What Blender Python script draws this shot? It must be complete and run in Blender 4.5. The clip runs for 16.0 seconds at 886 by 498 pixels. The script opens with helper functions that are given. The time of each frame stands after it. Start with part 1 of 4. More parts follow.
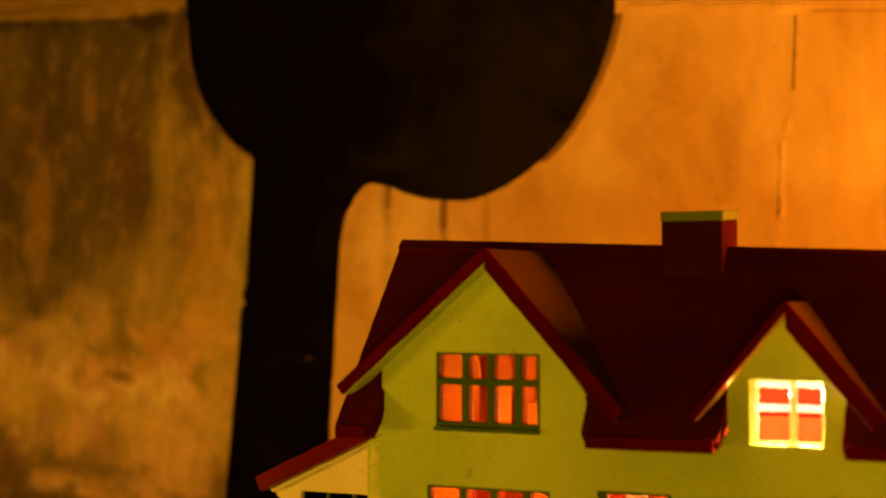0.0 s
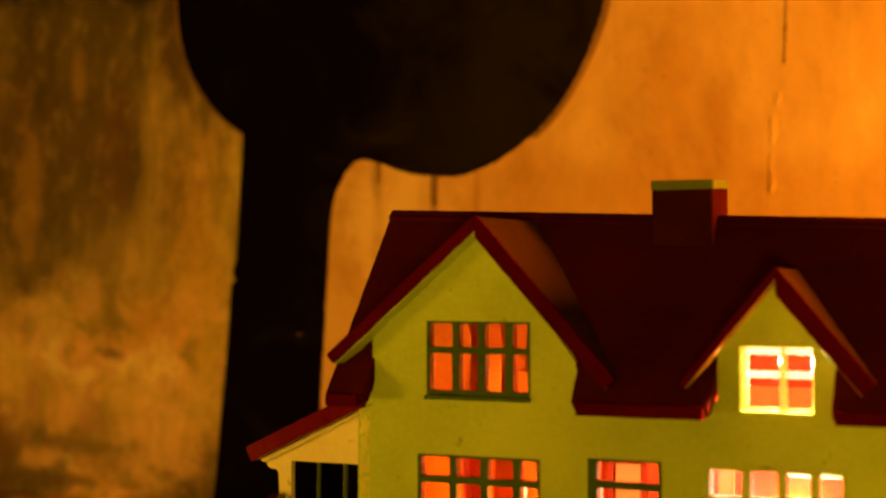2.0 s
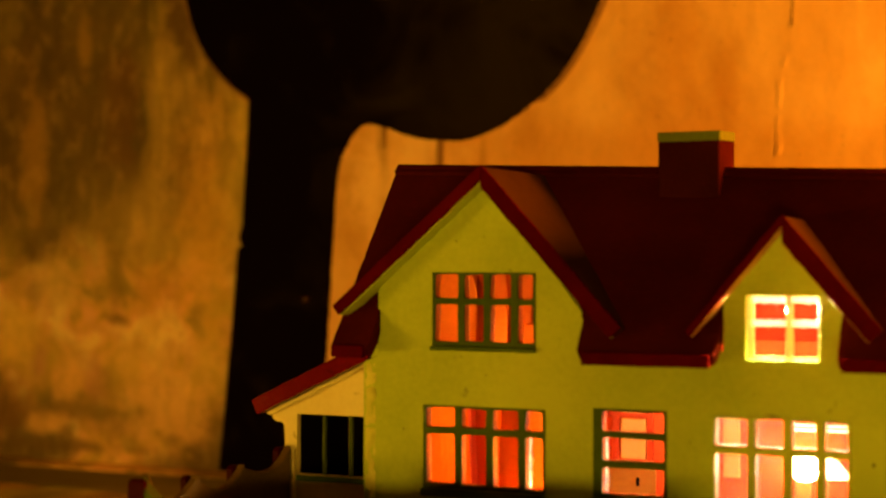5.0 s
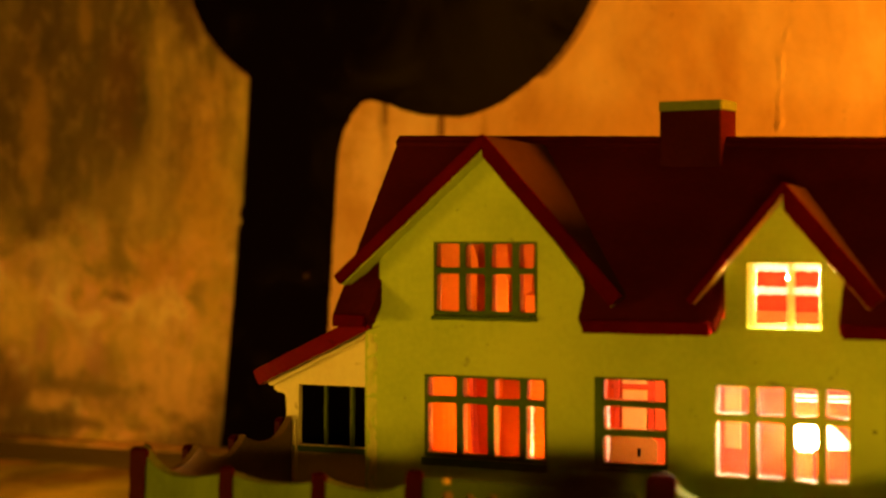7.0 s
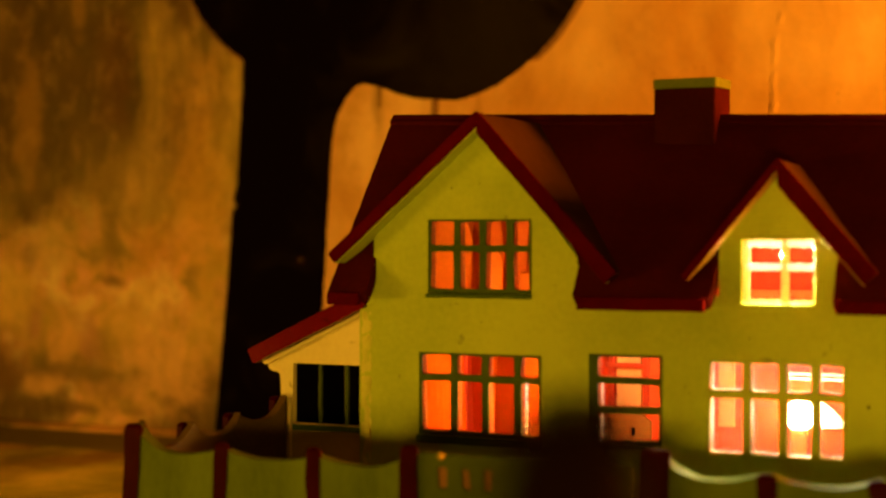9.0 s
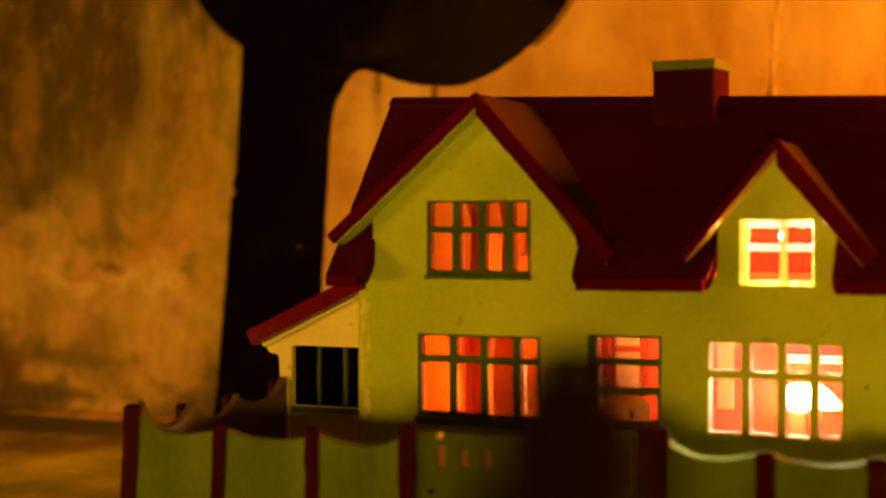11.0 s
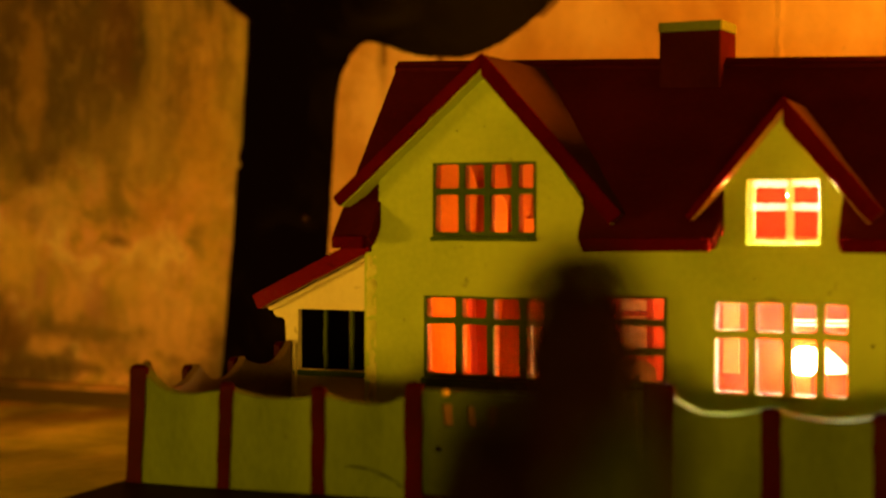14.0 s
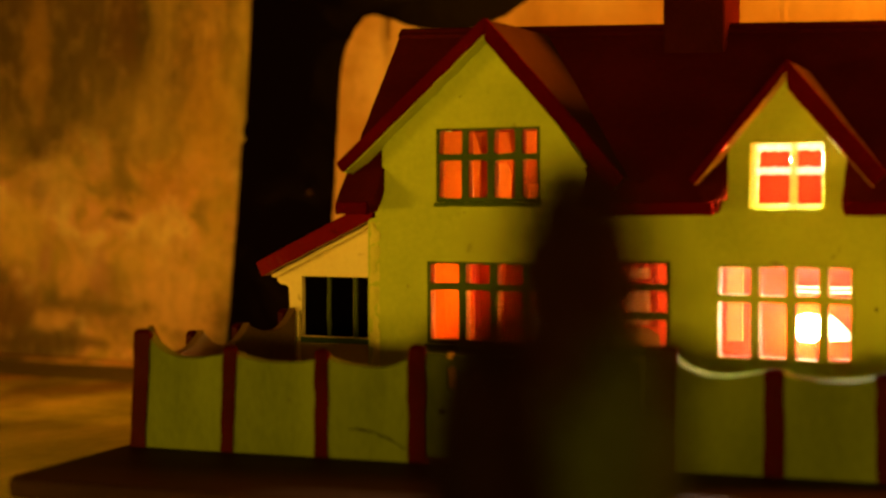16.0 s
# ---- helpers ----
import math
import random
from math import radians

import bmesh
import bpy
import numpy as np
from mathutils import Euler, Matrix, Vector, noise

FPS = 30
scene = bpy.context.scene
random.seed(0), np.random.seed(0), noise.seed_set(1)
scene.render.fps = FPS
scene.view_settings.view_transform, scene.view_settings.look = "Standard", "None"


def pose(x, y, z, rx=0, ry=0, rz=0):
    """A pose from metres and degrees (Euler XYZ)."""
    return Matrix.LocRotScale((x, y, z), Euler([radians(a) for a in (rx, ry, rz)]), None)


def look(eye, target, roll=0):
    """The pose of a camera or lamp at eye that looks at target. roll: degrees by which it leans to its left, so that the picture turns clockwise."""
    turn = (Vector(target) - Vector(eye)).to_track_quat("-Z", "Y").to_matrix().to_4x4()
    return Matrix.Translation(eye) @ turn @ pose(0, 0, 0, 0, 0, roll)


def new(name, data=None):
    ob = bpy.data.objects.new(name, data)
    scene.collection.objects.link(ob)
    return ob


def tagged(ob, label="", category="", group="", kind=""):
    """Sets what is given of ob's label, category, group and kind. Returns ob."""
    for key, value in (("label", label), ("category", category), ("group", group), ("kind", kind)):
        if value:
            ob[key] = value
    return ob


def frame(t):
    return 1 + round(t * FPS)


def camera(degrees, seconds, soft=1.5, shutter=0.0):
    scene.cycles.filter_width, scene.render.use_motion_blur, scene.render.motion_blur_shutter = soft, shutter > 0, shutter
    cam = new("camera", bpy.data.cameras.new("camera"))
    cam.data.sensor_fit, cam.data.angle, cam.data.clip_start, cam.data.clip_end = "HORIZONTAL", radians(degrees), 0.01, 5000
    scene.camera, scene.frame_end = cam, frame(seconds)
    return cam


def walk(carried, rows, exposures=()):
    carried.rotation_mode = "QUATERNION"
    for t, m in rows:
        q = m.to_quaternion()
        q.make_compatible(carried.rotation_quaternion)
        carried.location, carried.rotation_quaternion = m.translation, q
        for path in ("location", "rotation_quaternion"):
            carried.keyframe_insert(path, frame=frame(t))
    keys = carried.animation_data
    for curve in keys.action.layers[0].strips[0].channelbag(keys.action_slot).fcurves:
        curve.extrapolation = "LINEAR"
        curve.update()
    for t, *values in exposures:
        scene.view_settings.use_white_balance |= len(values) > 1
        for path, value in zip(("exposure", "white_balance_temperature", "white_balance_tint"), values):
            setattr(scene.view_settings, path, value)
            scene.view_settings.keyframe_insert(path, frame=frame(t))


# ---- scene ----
cam = camera(36.0, 16.0, 2.3)
PATH = [
    (0, (0.2034, -0.1160, 0.2799), (-0.5720, 1.7264, 0.3450), 0.05),
    (0.5, (0.2041, -0.1149, 0.2787), (-0.5719, 1.7276, 0.3353), 0.00),
    (1, (0.2036, -0.1146, 0.2747), (-0.5659, 1.7307, 0.3282), -0.03),
    (1.5, (0.2033, -0.1145, 0.2714), (-0.5611, 1.7330, 0.3217), -0.00),
    (2, (0.2030, -0.1146, 0.2676), (-0.5599, 1.7337, 0.3123), 0.01),
    (2.5, (0.2034, -0.1142, 0.2651), (-0.5608, 1.7335, 0.3060), 0.01),
    (3, (0.2042, -0.1140, 0.2603), (-0.5629, 1.7327, 0.2987), 0.00),
    (3.5, (0.2031, -0.1142, 0.2554), (-0.5631, 1.7330, 0.2863), 0.01),
    (4, (0.2027, -0.1138, 0.2516), (-0.5643, 1.7331, 0.2781), 0.05),
    (6.5, (0.2024, -0.1133, 0.2355), (-0.5722, 1.7306, 0.2428), 0.09),
    (7, (0.2023, -0.1131, 0.2330), (-0.5701, 1.7317, 0.2331), 0.07),
    (7.5, (0.2027, -0.1134, 0.2301), (-0.5677, 1.7322, 0.2254), 0.04),
    (8, (0.2025, -0.1133, 0.2275), (-0.5655, 1.7333, 0.2203), 0.05),
    (8.5, (0.2028, -0.1134, 0.2249), (-0.5642, 1.7337, 0.2152), 0.06),
    (9, (0.2020, -0.1132, 0.2233), (-0.5622, 1.7350, 0.2109), 0.04),
    (11.5, (0.2021, -0.1134, 0.2124), (-0.5611, 1.7351, 0.1865), 0.06),
    (12, (0.2025, -0.1138, 0.2099), (-0.5628, 1.7337, 0.1795), 0.06),
    (12.5, (0.2024, -0.1135, 0.2063), (-0.5632, 1.7339, 0.1738), 0.06),
    (13, (0.2021, -0.1136, 0.2037), (-0.5645, 1.7332, 0.1664), 0.06),
    (13.5, (0.2018, -0.1138, 0.2017), (-0.5659, 1.7326, 0.1601), 0.06),
    (14, (0.2020, -0.1138, 0.1980), (-0.5680, 1.7316, 0.1550), 0.05),
    (14.5, (0.2025, -0.1130, 0.1953), (-0.5703, 1.7310, 0.1475), 0.08),
    (15, (0.2033, -0.1132, 0.1916), (-0.5726, 1.7293, 0.1380), -0.00),
    (15.5, (0.2035, -0.1130, 0.1881), (-0.5742, 1.7286, 0.1287), 0.04),
    (16, (0.2034, -0.1133, 0.1847), (-0.5738, 1.7284, 0.1192), 0.02),
]
walk(cam, [(t, look(eye, target, roll)) for t, eye, target, roll in PATH])
# a wide-open lens, focused on the front of the model house
cam.data.dof.use_dof = True
cam.data.dof.focus_distance = 1.08
cam.data.dof.aperture_fstop = 4.0

# ---------------------------------------------------------------- light
world = bpy.data.worlds.new("world")
scene.world = world
world.use_nodes = True
world.node_tree.nodes["Background"].inputs[0].default_value = (0.02, 0.012, 0.006, 1)
world.node_tree.nodes["Background"].inputs[1].default_value = 0.3


def area_lamp(name, eye, target, width, height, power, color):
    data = bpy.data.lights.new(name, "AREA")
    data.shape, data.size, data.size_y, data.energy, data.color = "ELLIPSE", width, height, power, color
    ob = new(name, data)
    ob.matrix_world = look(eye, target)
    return ob


# warm lamp off to the right behind the house, which rakes over the painted wall
area_lamp("wall_lamp", (1.33, 1.02, 0.372), (-0.3, 1.391, 0.32), 0.30, 0.30, 67.0, (1.0, 0.274, 0.009))
# two low, wide lamps standing on the table: one behind the camera, one far to the left
area_lamp("table_lamp", (0.25, -0.50, 0.090), (0.04, 0.777, 0.13), 0.30, 0.12, 7.4, (1.0, 0.540, 0.040))
area_lamp("side_lamp", (-0.98, 0.13, 0.030), (-0.05, 0.777, 0.14), 0.30, 0.08, 3.7, (1.0, 0.485, 0.032))


# ---------------------------------------------------------------- materials
def nodes_of(name):
    m = bpy.data.materials.new(name)
    m.use_nodes = True
    t = m.node_tree
    return m, t.nodes, t.links, t.nodes["Principled BSDF"]


def paint(name, low, high, rough=0.5, scale=60.0, bump=0.15, streak=(1, 1, 1), dirt=None, dirt_at=0.62, gloss=0.2, specks=0.0):
    """Hand-brushed paint: two tones in broad patches, fine brush grain and, if given, dirt in spots."""
    m, n, l, b = nodes_of(name)
    co = n.new("ShaderNodeTexCoord")
    mp = n.new("ShaderNodeMapping")
    mp.inputs["Scale"].default_value = streak
    l.new(co.outputs["Object"], mp.inputs[0])
    broad = n.new("ShaderNodeTexNoise")
    broad.inputs["Scale"].default_value, broad.inputs["Detail"].default_value = scale * 0.25, 5
    fine = n.new("ShaderNodeTexNoise")
    fine.inputs["Scale"].default_value, fine.inputs["Detail"].default_value = scale * 5, 4
    l.new(mp.outputs[0], broad.inputs[0])
    l.new(mp.outputs[0], fine.inputs[0])
    mix = n.new("ShaderNodeMath")
    mix.operation = "MULTIPLY_ADD"
    l.new(fine.outputs[0], mix.inputs[0])
    mix.inputs[1].default_value = 0.35
    l.new(broad.outputs[0], mix.inputs[2])
    ramp = n.new("ShaderNodeValToRGB")
    ramp.color_ramp.elements[0].position, ramp.color_ramp.elements[1].position = 0.45, 0.85
    ramp.color_ramp.elements[0].color, ramp.color_ramp.elements[1].color = (*low, 1), (*high, 1)
    l.new(mix.outputs[0], ramp.inputs[0])
    out = ramp.outputs[0]
    if dirt:
        spot = n.new("ShaderNodeTexNoise")
        spot.inputs["Scale"].default_value, spot.inputs["Detail"].default_value = scale * 1.3, 6
        l.new(co.outputs["Object"], spot.inputs[0])
        cut = n.new("ShaderNodeValToRGB")
        cut.color_ramp.elements[0].position, cut.color_ramp.elements[1].position = dirt_at, dirt_at + 0.1
        l.new(spot.outputs[0], cut.inputs[0])
        blend = n.new("ShaderNodeMix")
        blend.data_type = "RGBA"
        l.new(cut.outputs[0], blend.inputs[0])
        l.new(out, blend.inputs[6])
        blend.inputs[7].default_value = (*dirt, 1)
        out = blend.outputs[2]
        if specks:
            dots = n.new("ShaderNodeTexNoise")
            dots.inputs["Scale"].default_value, dots.inputs["Detail"].default_value = 190, 2
            l.new(co.outputs["Object"], dots.inputs[0])
            pick = n.new("ShaderNodeValToRGB")
            pick.color_ramp.elements[0].position, pick.color_ramp.elements[1].position = specks, specks + 0.05
            l.new(dots.outputs[0], pick.inputs[0])
            speck = n.new("ShaderNodeMix")
            speck.data_type = "RGBA"
            l.new(pick.outputs[0], speck.inputs[0])
            l.new(out, speck.inputs[6])
            speck.inputs[7].default_value = (*[c * 0.6 for c in dirt], 1)
            out = speck.outputs[2]
    l.new(out, b.inputs["Base Color"])
    b.inputs["Roughness"].default_value = rough
    b.inputs["Specular IOR Level"].default_value = gloss
    bp = n.new("ShaderNodeBump")
    bp.inputs["Strength"].default_value, bp.inputs["Distance"].default_value = bump, 0.002
    l.new(mix.outputs[0], bp.inputs["Height"])
    l.new(bp.outputs[0], b.inputs["Normal"])
    return m


GREEN = paint("pale_green_paint", (0.38, 0.48, 0.040), (0.54, 0.63, 0.068), 0.5, 44, 0.25, dirt=(0.20, 0.21, 0.05), dirt_at=0.70, specks=0.755, gloss=0.05)
BARE = paint("bare_wood", (0.28, 0.092, 0.012), (0.42, 0.150, 0.024), 0.25, 150, 1.0, (1, 0.3, 1), gloss=0.6)
WHITE = paint("old_white_paint", (0.74, 0.68, 0.48), (0.84, 0.78, 0.58), 0.5, 60, 0.1)
CREAM = paint("cream_paint", (0.70, 0.58, 0.26), (0.84, 0.72, 0.36), 0.5, 50, 0.2, dirt=(0.45, 0.34, 0.10), dirt_at=0.68, gloss=0.04)
FENCE_GREEN = paint("fence_green_paint", (0.076, 0.108, 0.0075), (0.128, 0.178, 0.0130), 0.55, 64, 0.16, (1.6, 1, 0.5), (0.060, 0.064, 0.008), 0.70, gloss=0.02)
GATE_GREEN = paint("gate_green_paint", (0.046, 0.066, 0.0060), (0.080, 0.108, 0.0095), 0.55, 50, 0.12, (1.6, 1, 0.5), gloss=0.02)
DAUB = paint("pale_daubed_paint", (0.50, 0.54, 0.055), (0.70, 0.66, 0.150), 0.45, 160, 0.3, gloss=0.10)
SIDE_BROWN = paint("brown_fence_paint", (0.088, 0.052, 0.009), (0.150, 0.090, 0.016), 0.6, 60, 0.15, gloss=0.02)
DOOR_RED = paint("dark_red_inner_paint", (0.22, 0.018, 0.004), (0.32, 0.028, 0.006), 0.7, 60, 0.1, gloss=0.02)
RED = paint("dark_red_paint", (0.050, 0.0011, 0.0005), (0.088, 0.0021, 0.0009), 0.42, 70, 0.10, dirt=(0.05, 0.006, 0.003), dirt_at=0.66, gloss=0.0)
ROOF = paint("oxblood_roof_paint", (0.040, 0.0030, 0.0008), (0.070, 0.0060, 0.0014), 0.6, 60, 0.25, (0.7, 1, 1), gloss=0.0)
CHIMNEY_RED = paint("dull_red_chimney_paint", (0.028, 0.0032, 0.0010), (0.058, 0.0075, 0.0018), 0.6, 70, 0.3, gloss=0.0)
BROWN_ROOF = paint("brown_roof_paint", (0.042, 0.0180, 0.0026), (0.068, 0.0290, 0.0046), 0.7, 60, 0.2, gloss=0.0)
POST_RED = paint("dark_red_post_paint", (0.022, 0.0004, 0.0002), (0.040, 0.0008, 0.0004), 0.5, 90, 0.3, gloss=0.03)
GLOSS_RED = paint("glossy_red_paint", (0.095, 0.0023, 0.0009), (0.165, 0.0042, 0.0015), 0.16, 45, 0.30, dirt=(0.03, 0.002, 0.001), dirt_at=0.66, gloss=0.10)
BRASS = paint("dull_brass_paint", (0.40, 0.27, 0.045), (0.50, 0.34, 0.06), 0.5, 60, 0.1, gloss=0.05)
# tan in place of wall green, for lamplight leaking onto the dormer soffit
LIT_SOFFIT = paint("lit_soffit_tan", (0.50, 0.26, 0.05), (0.66, 0.36, 0.08), 0.6, 60, 0.2, gloss=0.02)
RIM_GREEN = paint("rim_green_paint", (0.11, 0.145, 0.016), (0.17, 0.205, 0.024), 0.6, 60, 0.2, gloss=0.02)
DARK_GREEN = paint("dark_green_paint", (0.048, 0.085, 0.007), (0.085, 0.135, 0.012), 0.5, 80, 0.2, gloss=0.02)
SOCLE = paint("brown_board", (0.016, 0.0070, 0.0024), (0.034, 0.0160, 0.0055), 0.6, 40, 0.2, (0.4, 3, 1), gloss=0.03)
PEACH = paint("peach_paint", (0.40, 0.145, 0.034), (0.48, 0.182, 0.045), 0.7, 50, 0.1, gloss=0.02)
DULL_PEACH = paint("lit_slit_peach", (0.22, 0.10, 0.030), (0.30, 0.14, 0.042), 0.7, 50, 0.1, gloss=0.02)
INSIDE = paint("orange_red_room_paint", (0.38, 0.032, 0.005), (0.50, 0.046, 0.007), 0.8, 40, 0.1, gloss=0.02)
BLACK = paint("black_inside_dark", (0.0005, 0.0002, 0.0001), (0.0066, 0.0032, 0.0009), 0.9, 26, 0.2, gloss=0.04)
UMBER_CHIP = paint("worn_umber", (0.030, 0.016, 0.004), (0.060, 0.034, 0.008), 0.9, 120, 0.2)
GROOVE = paint("dark_crack", (0.16, 0.10, 0.04), (0.30, 0.19, 0.09), 0.9, 60, 0.2)
BATTEN = paint("olive_batten_paint", (0.075, 0.082, 0.016), (0.13, 0.13, 0.028), 0.6, 40, 0.2, (0.3, 1, 3))
ATTIC = paint("dull_red_attic_paint", (0.135, 0.0100, 0.0018), (0.190, 0.0150, 0.0030), 0.8, 40, 0.1, gloss=0.02)
DOOR_ORANGE = paint("dull_orange_door_paint", (0.165, 0.050, 0.0060), (0.225, 0.070, 0.0090), 0.7, 60, 0.1, gloss=0.02)
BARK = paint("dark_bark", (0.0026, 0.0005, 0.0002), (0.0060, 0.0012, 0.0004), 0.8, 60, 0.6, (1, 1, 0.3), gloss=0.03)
ROOM = paint("dark_room_plaster", (0.15, 0.12, 0.09), (0.20, 0.16, 0.11), 0.9, 4, 0.1)


def ground_paint():
    """The table's painted ground: olive yellow, giving way to umber towards the mural in ragged, level strokes."""
    m, n, l, b = nodes_of("painted_ground")
    co = n.new("ShaderNodeTexCoord")

    def cloudy(scale, stretch, detail=7):
        mp = n.new("ShaderNodeMapping")
        mp.inputs["Scale"].default_value = stretch
        l.new(co.outputs["Object"], mp.inputs[0])
        t = n.new("ShaderNodeTexNoise")
        t.inputs["Scale"].default_value, t.inputs["Detail"].default_value, t.inputs["Roughness"].default_value = scale, detail, 0.6
        l.new(mp.outputs[0], t.inputs[0])
        return t.outputs[0]

    def tones(src, stops):
        r = n.new("ShaderNodeValToRGB")
        for e, (p, c) in zip(r.color_ramp.elements, (stops[0], stops[-1])):
            e.position, e.color = p, (*c, 1)
        for p, c in stops[1:-1]:
            r.color_ramp.elements.new(p).color = (*c, 1)
        l.new(src, r.inputs[0])
        return r.outputs[0]

    olive = tones(cloudy(9, (1, 0.8, 1)), [(0.34, (0.34, 0.42, 0.050)), (0.50, (0.54, 0.62, 0.100)), (0.66, (0.78, 0.80, 0.24))])
    umber = tones(cloudy(9, (1, 0.5, 1)), [(0.34, (0.10, 0.090, 0.018)), (0.52, (0.25, 0.180, 0.030)), (0.66, (0.40, 0.28, 0.060))])
    sep = n.new("ShaderNodeSeparateXYZ")
    l.new(co.outputs["Object"], sep.inputs[0])
    wave = n.new("ShaderNodeMath")
    wave.operation = "MULTIPLY_ADD"
    l.new(cloudy(7, (1, 0.8, 1)), wave.inputs[0])
    wave.inputs[1].default_value = 0.9
    l.new(sep.outputs["Y"], wave.inputs[2])
    blend = n.new("ShaderNodeMapRange")
    blend.interpolation_type = "SMOOTHSTEP"
    blend.inputs["From Min"].default_value, blend.inputs["From Max"].default_value = 1.40, 1.76
    l.new(wave.outputs[0], blend.inputs["Value"])
    mx = n.new("ShaderNodeMix")
    mx.data_type = "RGBA"
    l.new(blend.outputs[0], mx.inputs[0])
    l.new(olive, mx.inputs[6])
    l.new(umber, mx.inputs[7])
    l.new(mx.outputs[2], b.inputs["Base Color"])
    b.inputs["Roughness"].default_value, b.inputs["Specular IOR Level"].default_value = 0.6, 0.08
    bp = n.new("ShaderNodeBump")
    bp.inputs["Strength"].default_value, bp.inputs["Distance"].default_value = 0.2, 0.002
    l.new(cloudy(150, (1, 1, 1), 4), bp.inputs["Height"])
    l.new(bp.outputs[0], b.inputs["Normal"])
    return m


TABLE = ground_paint()


def plaster():
    """Stained, hand-painted plaster of the mural wall."""
    m, n, l, b = nodes_of("stained_plaster")
    co = n.new("ShaderNodeTexCoord")

    def noise_at(scale, detail, stretch=(1, 1, 1), rough=0.55, swirl=0.3):
        mp = n.new("ShaderNodeMapping")
        mp.inputs["Scale"].default_value = stretch
        l.new(co.outputs["Object"], mp.inputs[0])
        t = n.new("ShaderNodeTexNoise")
        t.inputs["Scale"].default_value, t.inputs["Detail"].default_value, t.inputs["Roughness"].default_value = scale, detail, rough
        t.inputs["Distortion"].default_value = swirl
        l.new(mp.outputs[0], t.inputs[0])
        return t.outputs[0]

    def ramp(src, stops):
        r = n.new("ShaderNodeValToRGB")
        r.color_ramp.elements[0].position, r.color_ramp.elements[0].color = stops[0][0], (*stops[0][1], 1)
        r.color_ramp.elements[1].position, r.color_ramp.elements[1].color = stops[-1][0], (*stops[-1][1], 1)
        for p, c in stops[1:-1]:
            e = r.color_ramp.elements.new(p)
            e.color = (*c, 1)
        l.new(src, r.inputs[0])
        return r.outputs[0]

    def mix(fac, a, c):
        x = n.new("ShaderNodeMix")
        x.data_type = "RGBA"
        l.new(fac, x.inputs[0])
        l.new(a, x.inputs[6])
        l.new(c, x.inputs[7])
        return x.outputs[2]

    sep = n.new("ShaderNodeSeparateXYZ")
    l.new(co.outputs["Object"], sep.inputs[0])

    def between(axis, a, b_):
        r = n.new("ShaderNodeMapRange")
        r.interpolation_type = "SMOOTHSTEP"
        r.inputs["From Min"].default_value, r.inputs["From Max"].default_value = a, b_
        l.new(sep.outputs[axis], r.inputs["Value"])
        return r.outputs[0]

    def calc(op, a, c):
        m_ = n.new("ShaderNodeMath")
        m_.operation, m_.use_clamp = op, True
        l.new(a, m_.inputs[0])
        if isinstance(c, float):
            m_.inputs[1].default_value = c
        else:
            l.new(c, m_.inputs[1])
        return m_.outputs[0]

    base = ramp(noise_at(5, 9, (1, 1, 0.5), 0.62), [(0.34, (0.44, 0.26, 0.08)), (0.46, (0.61, 0.41, 0.18)), (0.56, (0.68, 0.49, 0.25)), (0.66, (0.80, 0.64, 0.42))])
    ochre = ramp(noise_at(7, 9, (1, 1, 0.6), 0.65), [(0.30, (0.28, 0.24, 0.045)), (0.48, (0.50, 0.43, 0.11)), (0.56, (0.60, 0.47, 0.15)), (0.70, (0.76, 0.60, 0.26))])
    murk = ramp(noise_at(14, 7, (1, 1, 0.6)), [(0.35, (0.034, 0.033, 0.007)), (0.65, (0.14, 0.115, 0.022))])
    cloud = ramp(noise_at(17, 8, (1, 1, 1), 0.60), [(0.38, (0.26, 0.24, 0.09)), (0.46, (0.68, 0.46, 0.19)), (0.53, (0.80, 0.50, 0.36)), (0.60, (0.96, 0.82, 0.54))])
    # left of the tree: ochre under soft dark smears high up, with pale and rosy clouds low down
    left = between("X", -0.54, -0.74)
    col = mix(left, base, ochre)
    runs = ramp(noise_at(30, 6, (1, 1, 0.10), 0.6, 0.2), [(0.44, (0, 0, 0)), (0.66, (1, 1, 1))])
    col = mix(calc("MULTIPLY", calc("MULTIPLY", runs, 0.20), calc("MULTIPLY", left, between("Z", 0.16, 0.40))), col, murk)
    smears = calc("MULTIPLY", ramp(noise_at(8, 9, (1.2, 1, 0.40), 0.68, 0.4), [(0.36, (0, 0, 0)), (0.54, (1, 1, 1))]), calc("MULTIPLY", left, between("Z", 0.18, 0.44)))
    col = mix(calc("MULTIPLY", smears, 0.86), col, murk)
    # smoothly darker towards the upper left
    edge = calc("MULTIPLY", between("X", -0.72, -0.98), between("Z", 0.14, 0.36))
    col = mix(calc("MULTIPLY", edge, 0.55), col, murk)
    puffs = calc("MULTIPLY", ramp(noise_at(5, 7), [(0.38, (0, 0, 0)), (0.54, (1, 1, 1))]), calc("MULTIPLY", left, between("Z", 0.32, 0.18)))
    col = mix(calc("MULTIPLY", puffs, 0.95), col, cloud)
    # darker in patches towards the foot
    low_dark = calc("MULTIPLY", ramp(noise_at(6, 6, (1, 1, 1.6)), [(0.38, (0, 0, 0)), (0.54, (1, 1, 1))]), calc("MULTIPLY", left, between("Z", 0.13, 0.0)))
    col = mix(calc("MULTIPLY", low_dark, 0.92), col, murk)
    # single brush marks and stains with soft, ragged rims
    ragged = n.new("ShaderNodeTexNoise")
    ragged.inputs["Scale"].default_value, ragged.inputs["Detail"].default_value, ragged.inputs["Roughness"].default_value = 26, 8, 0.62
    l.new(co.outputs["Object"], ragged.inputs[0])
    fray = n.new("ShaderNodeVectorMath")
    fray.operation = "MULTIPLY_ADD"
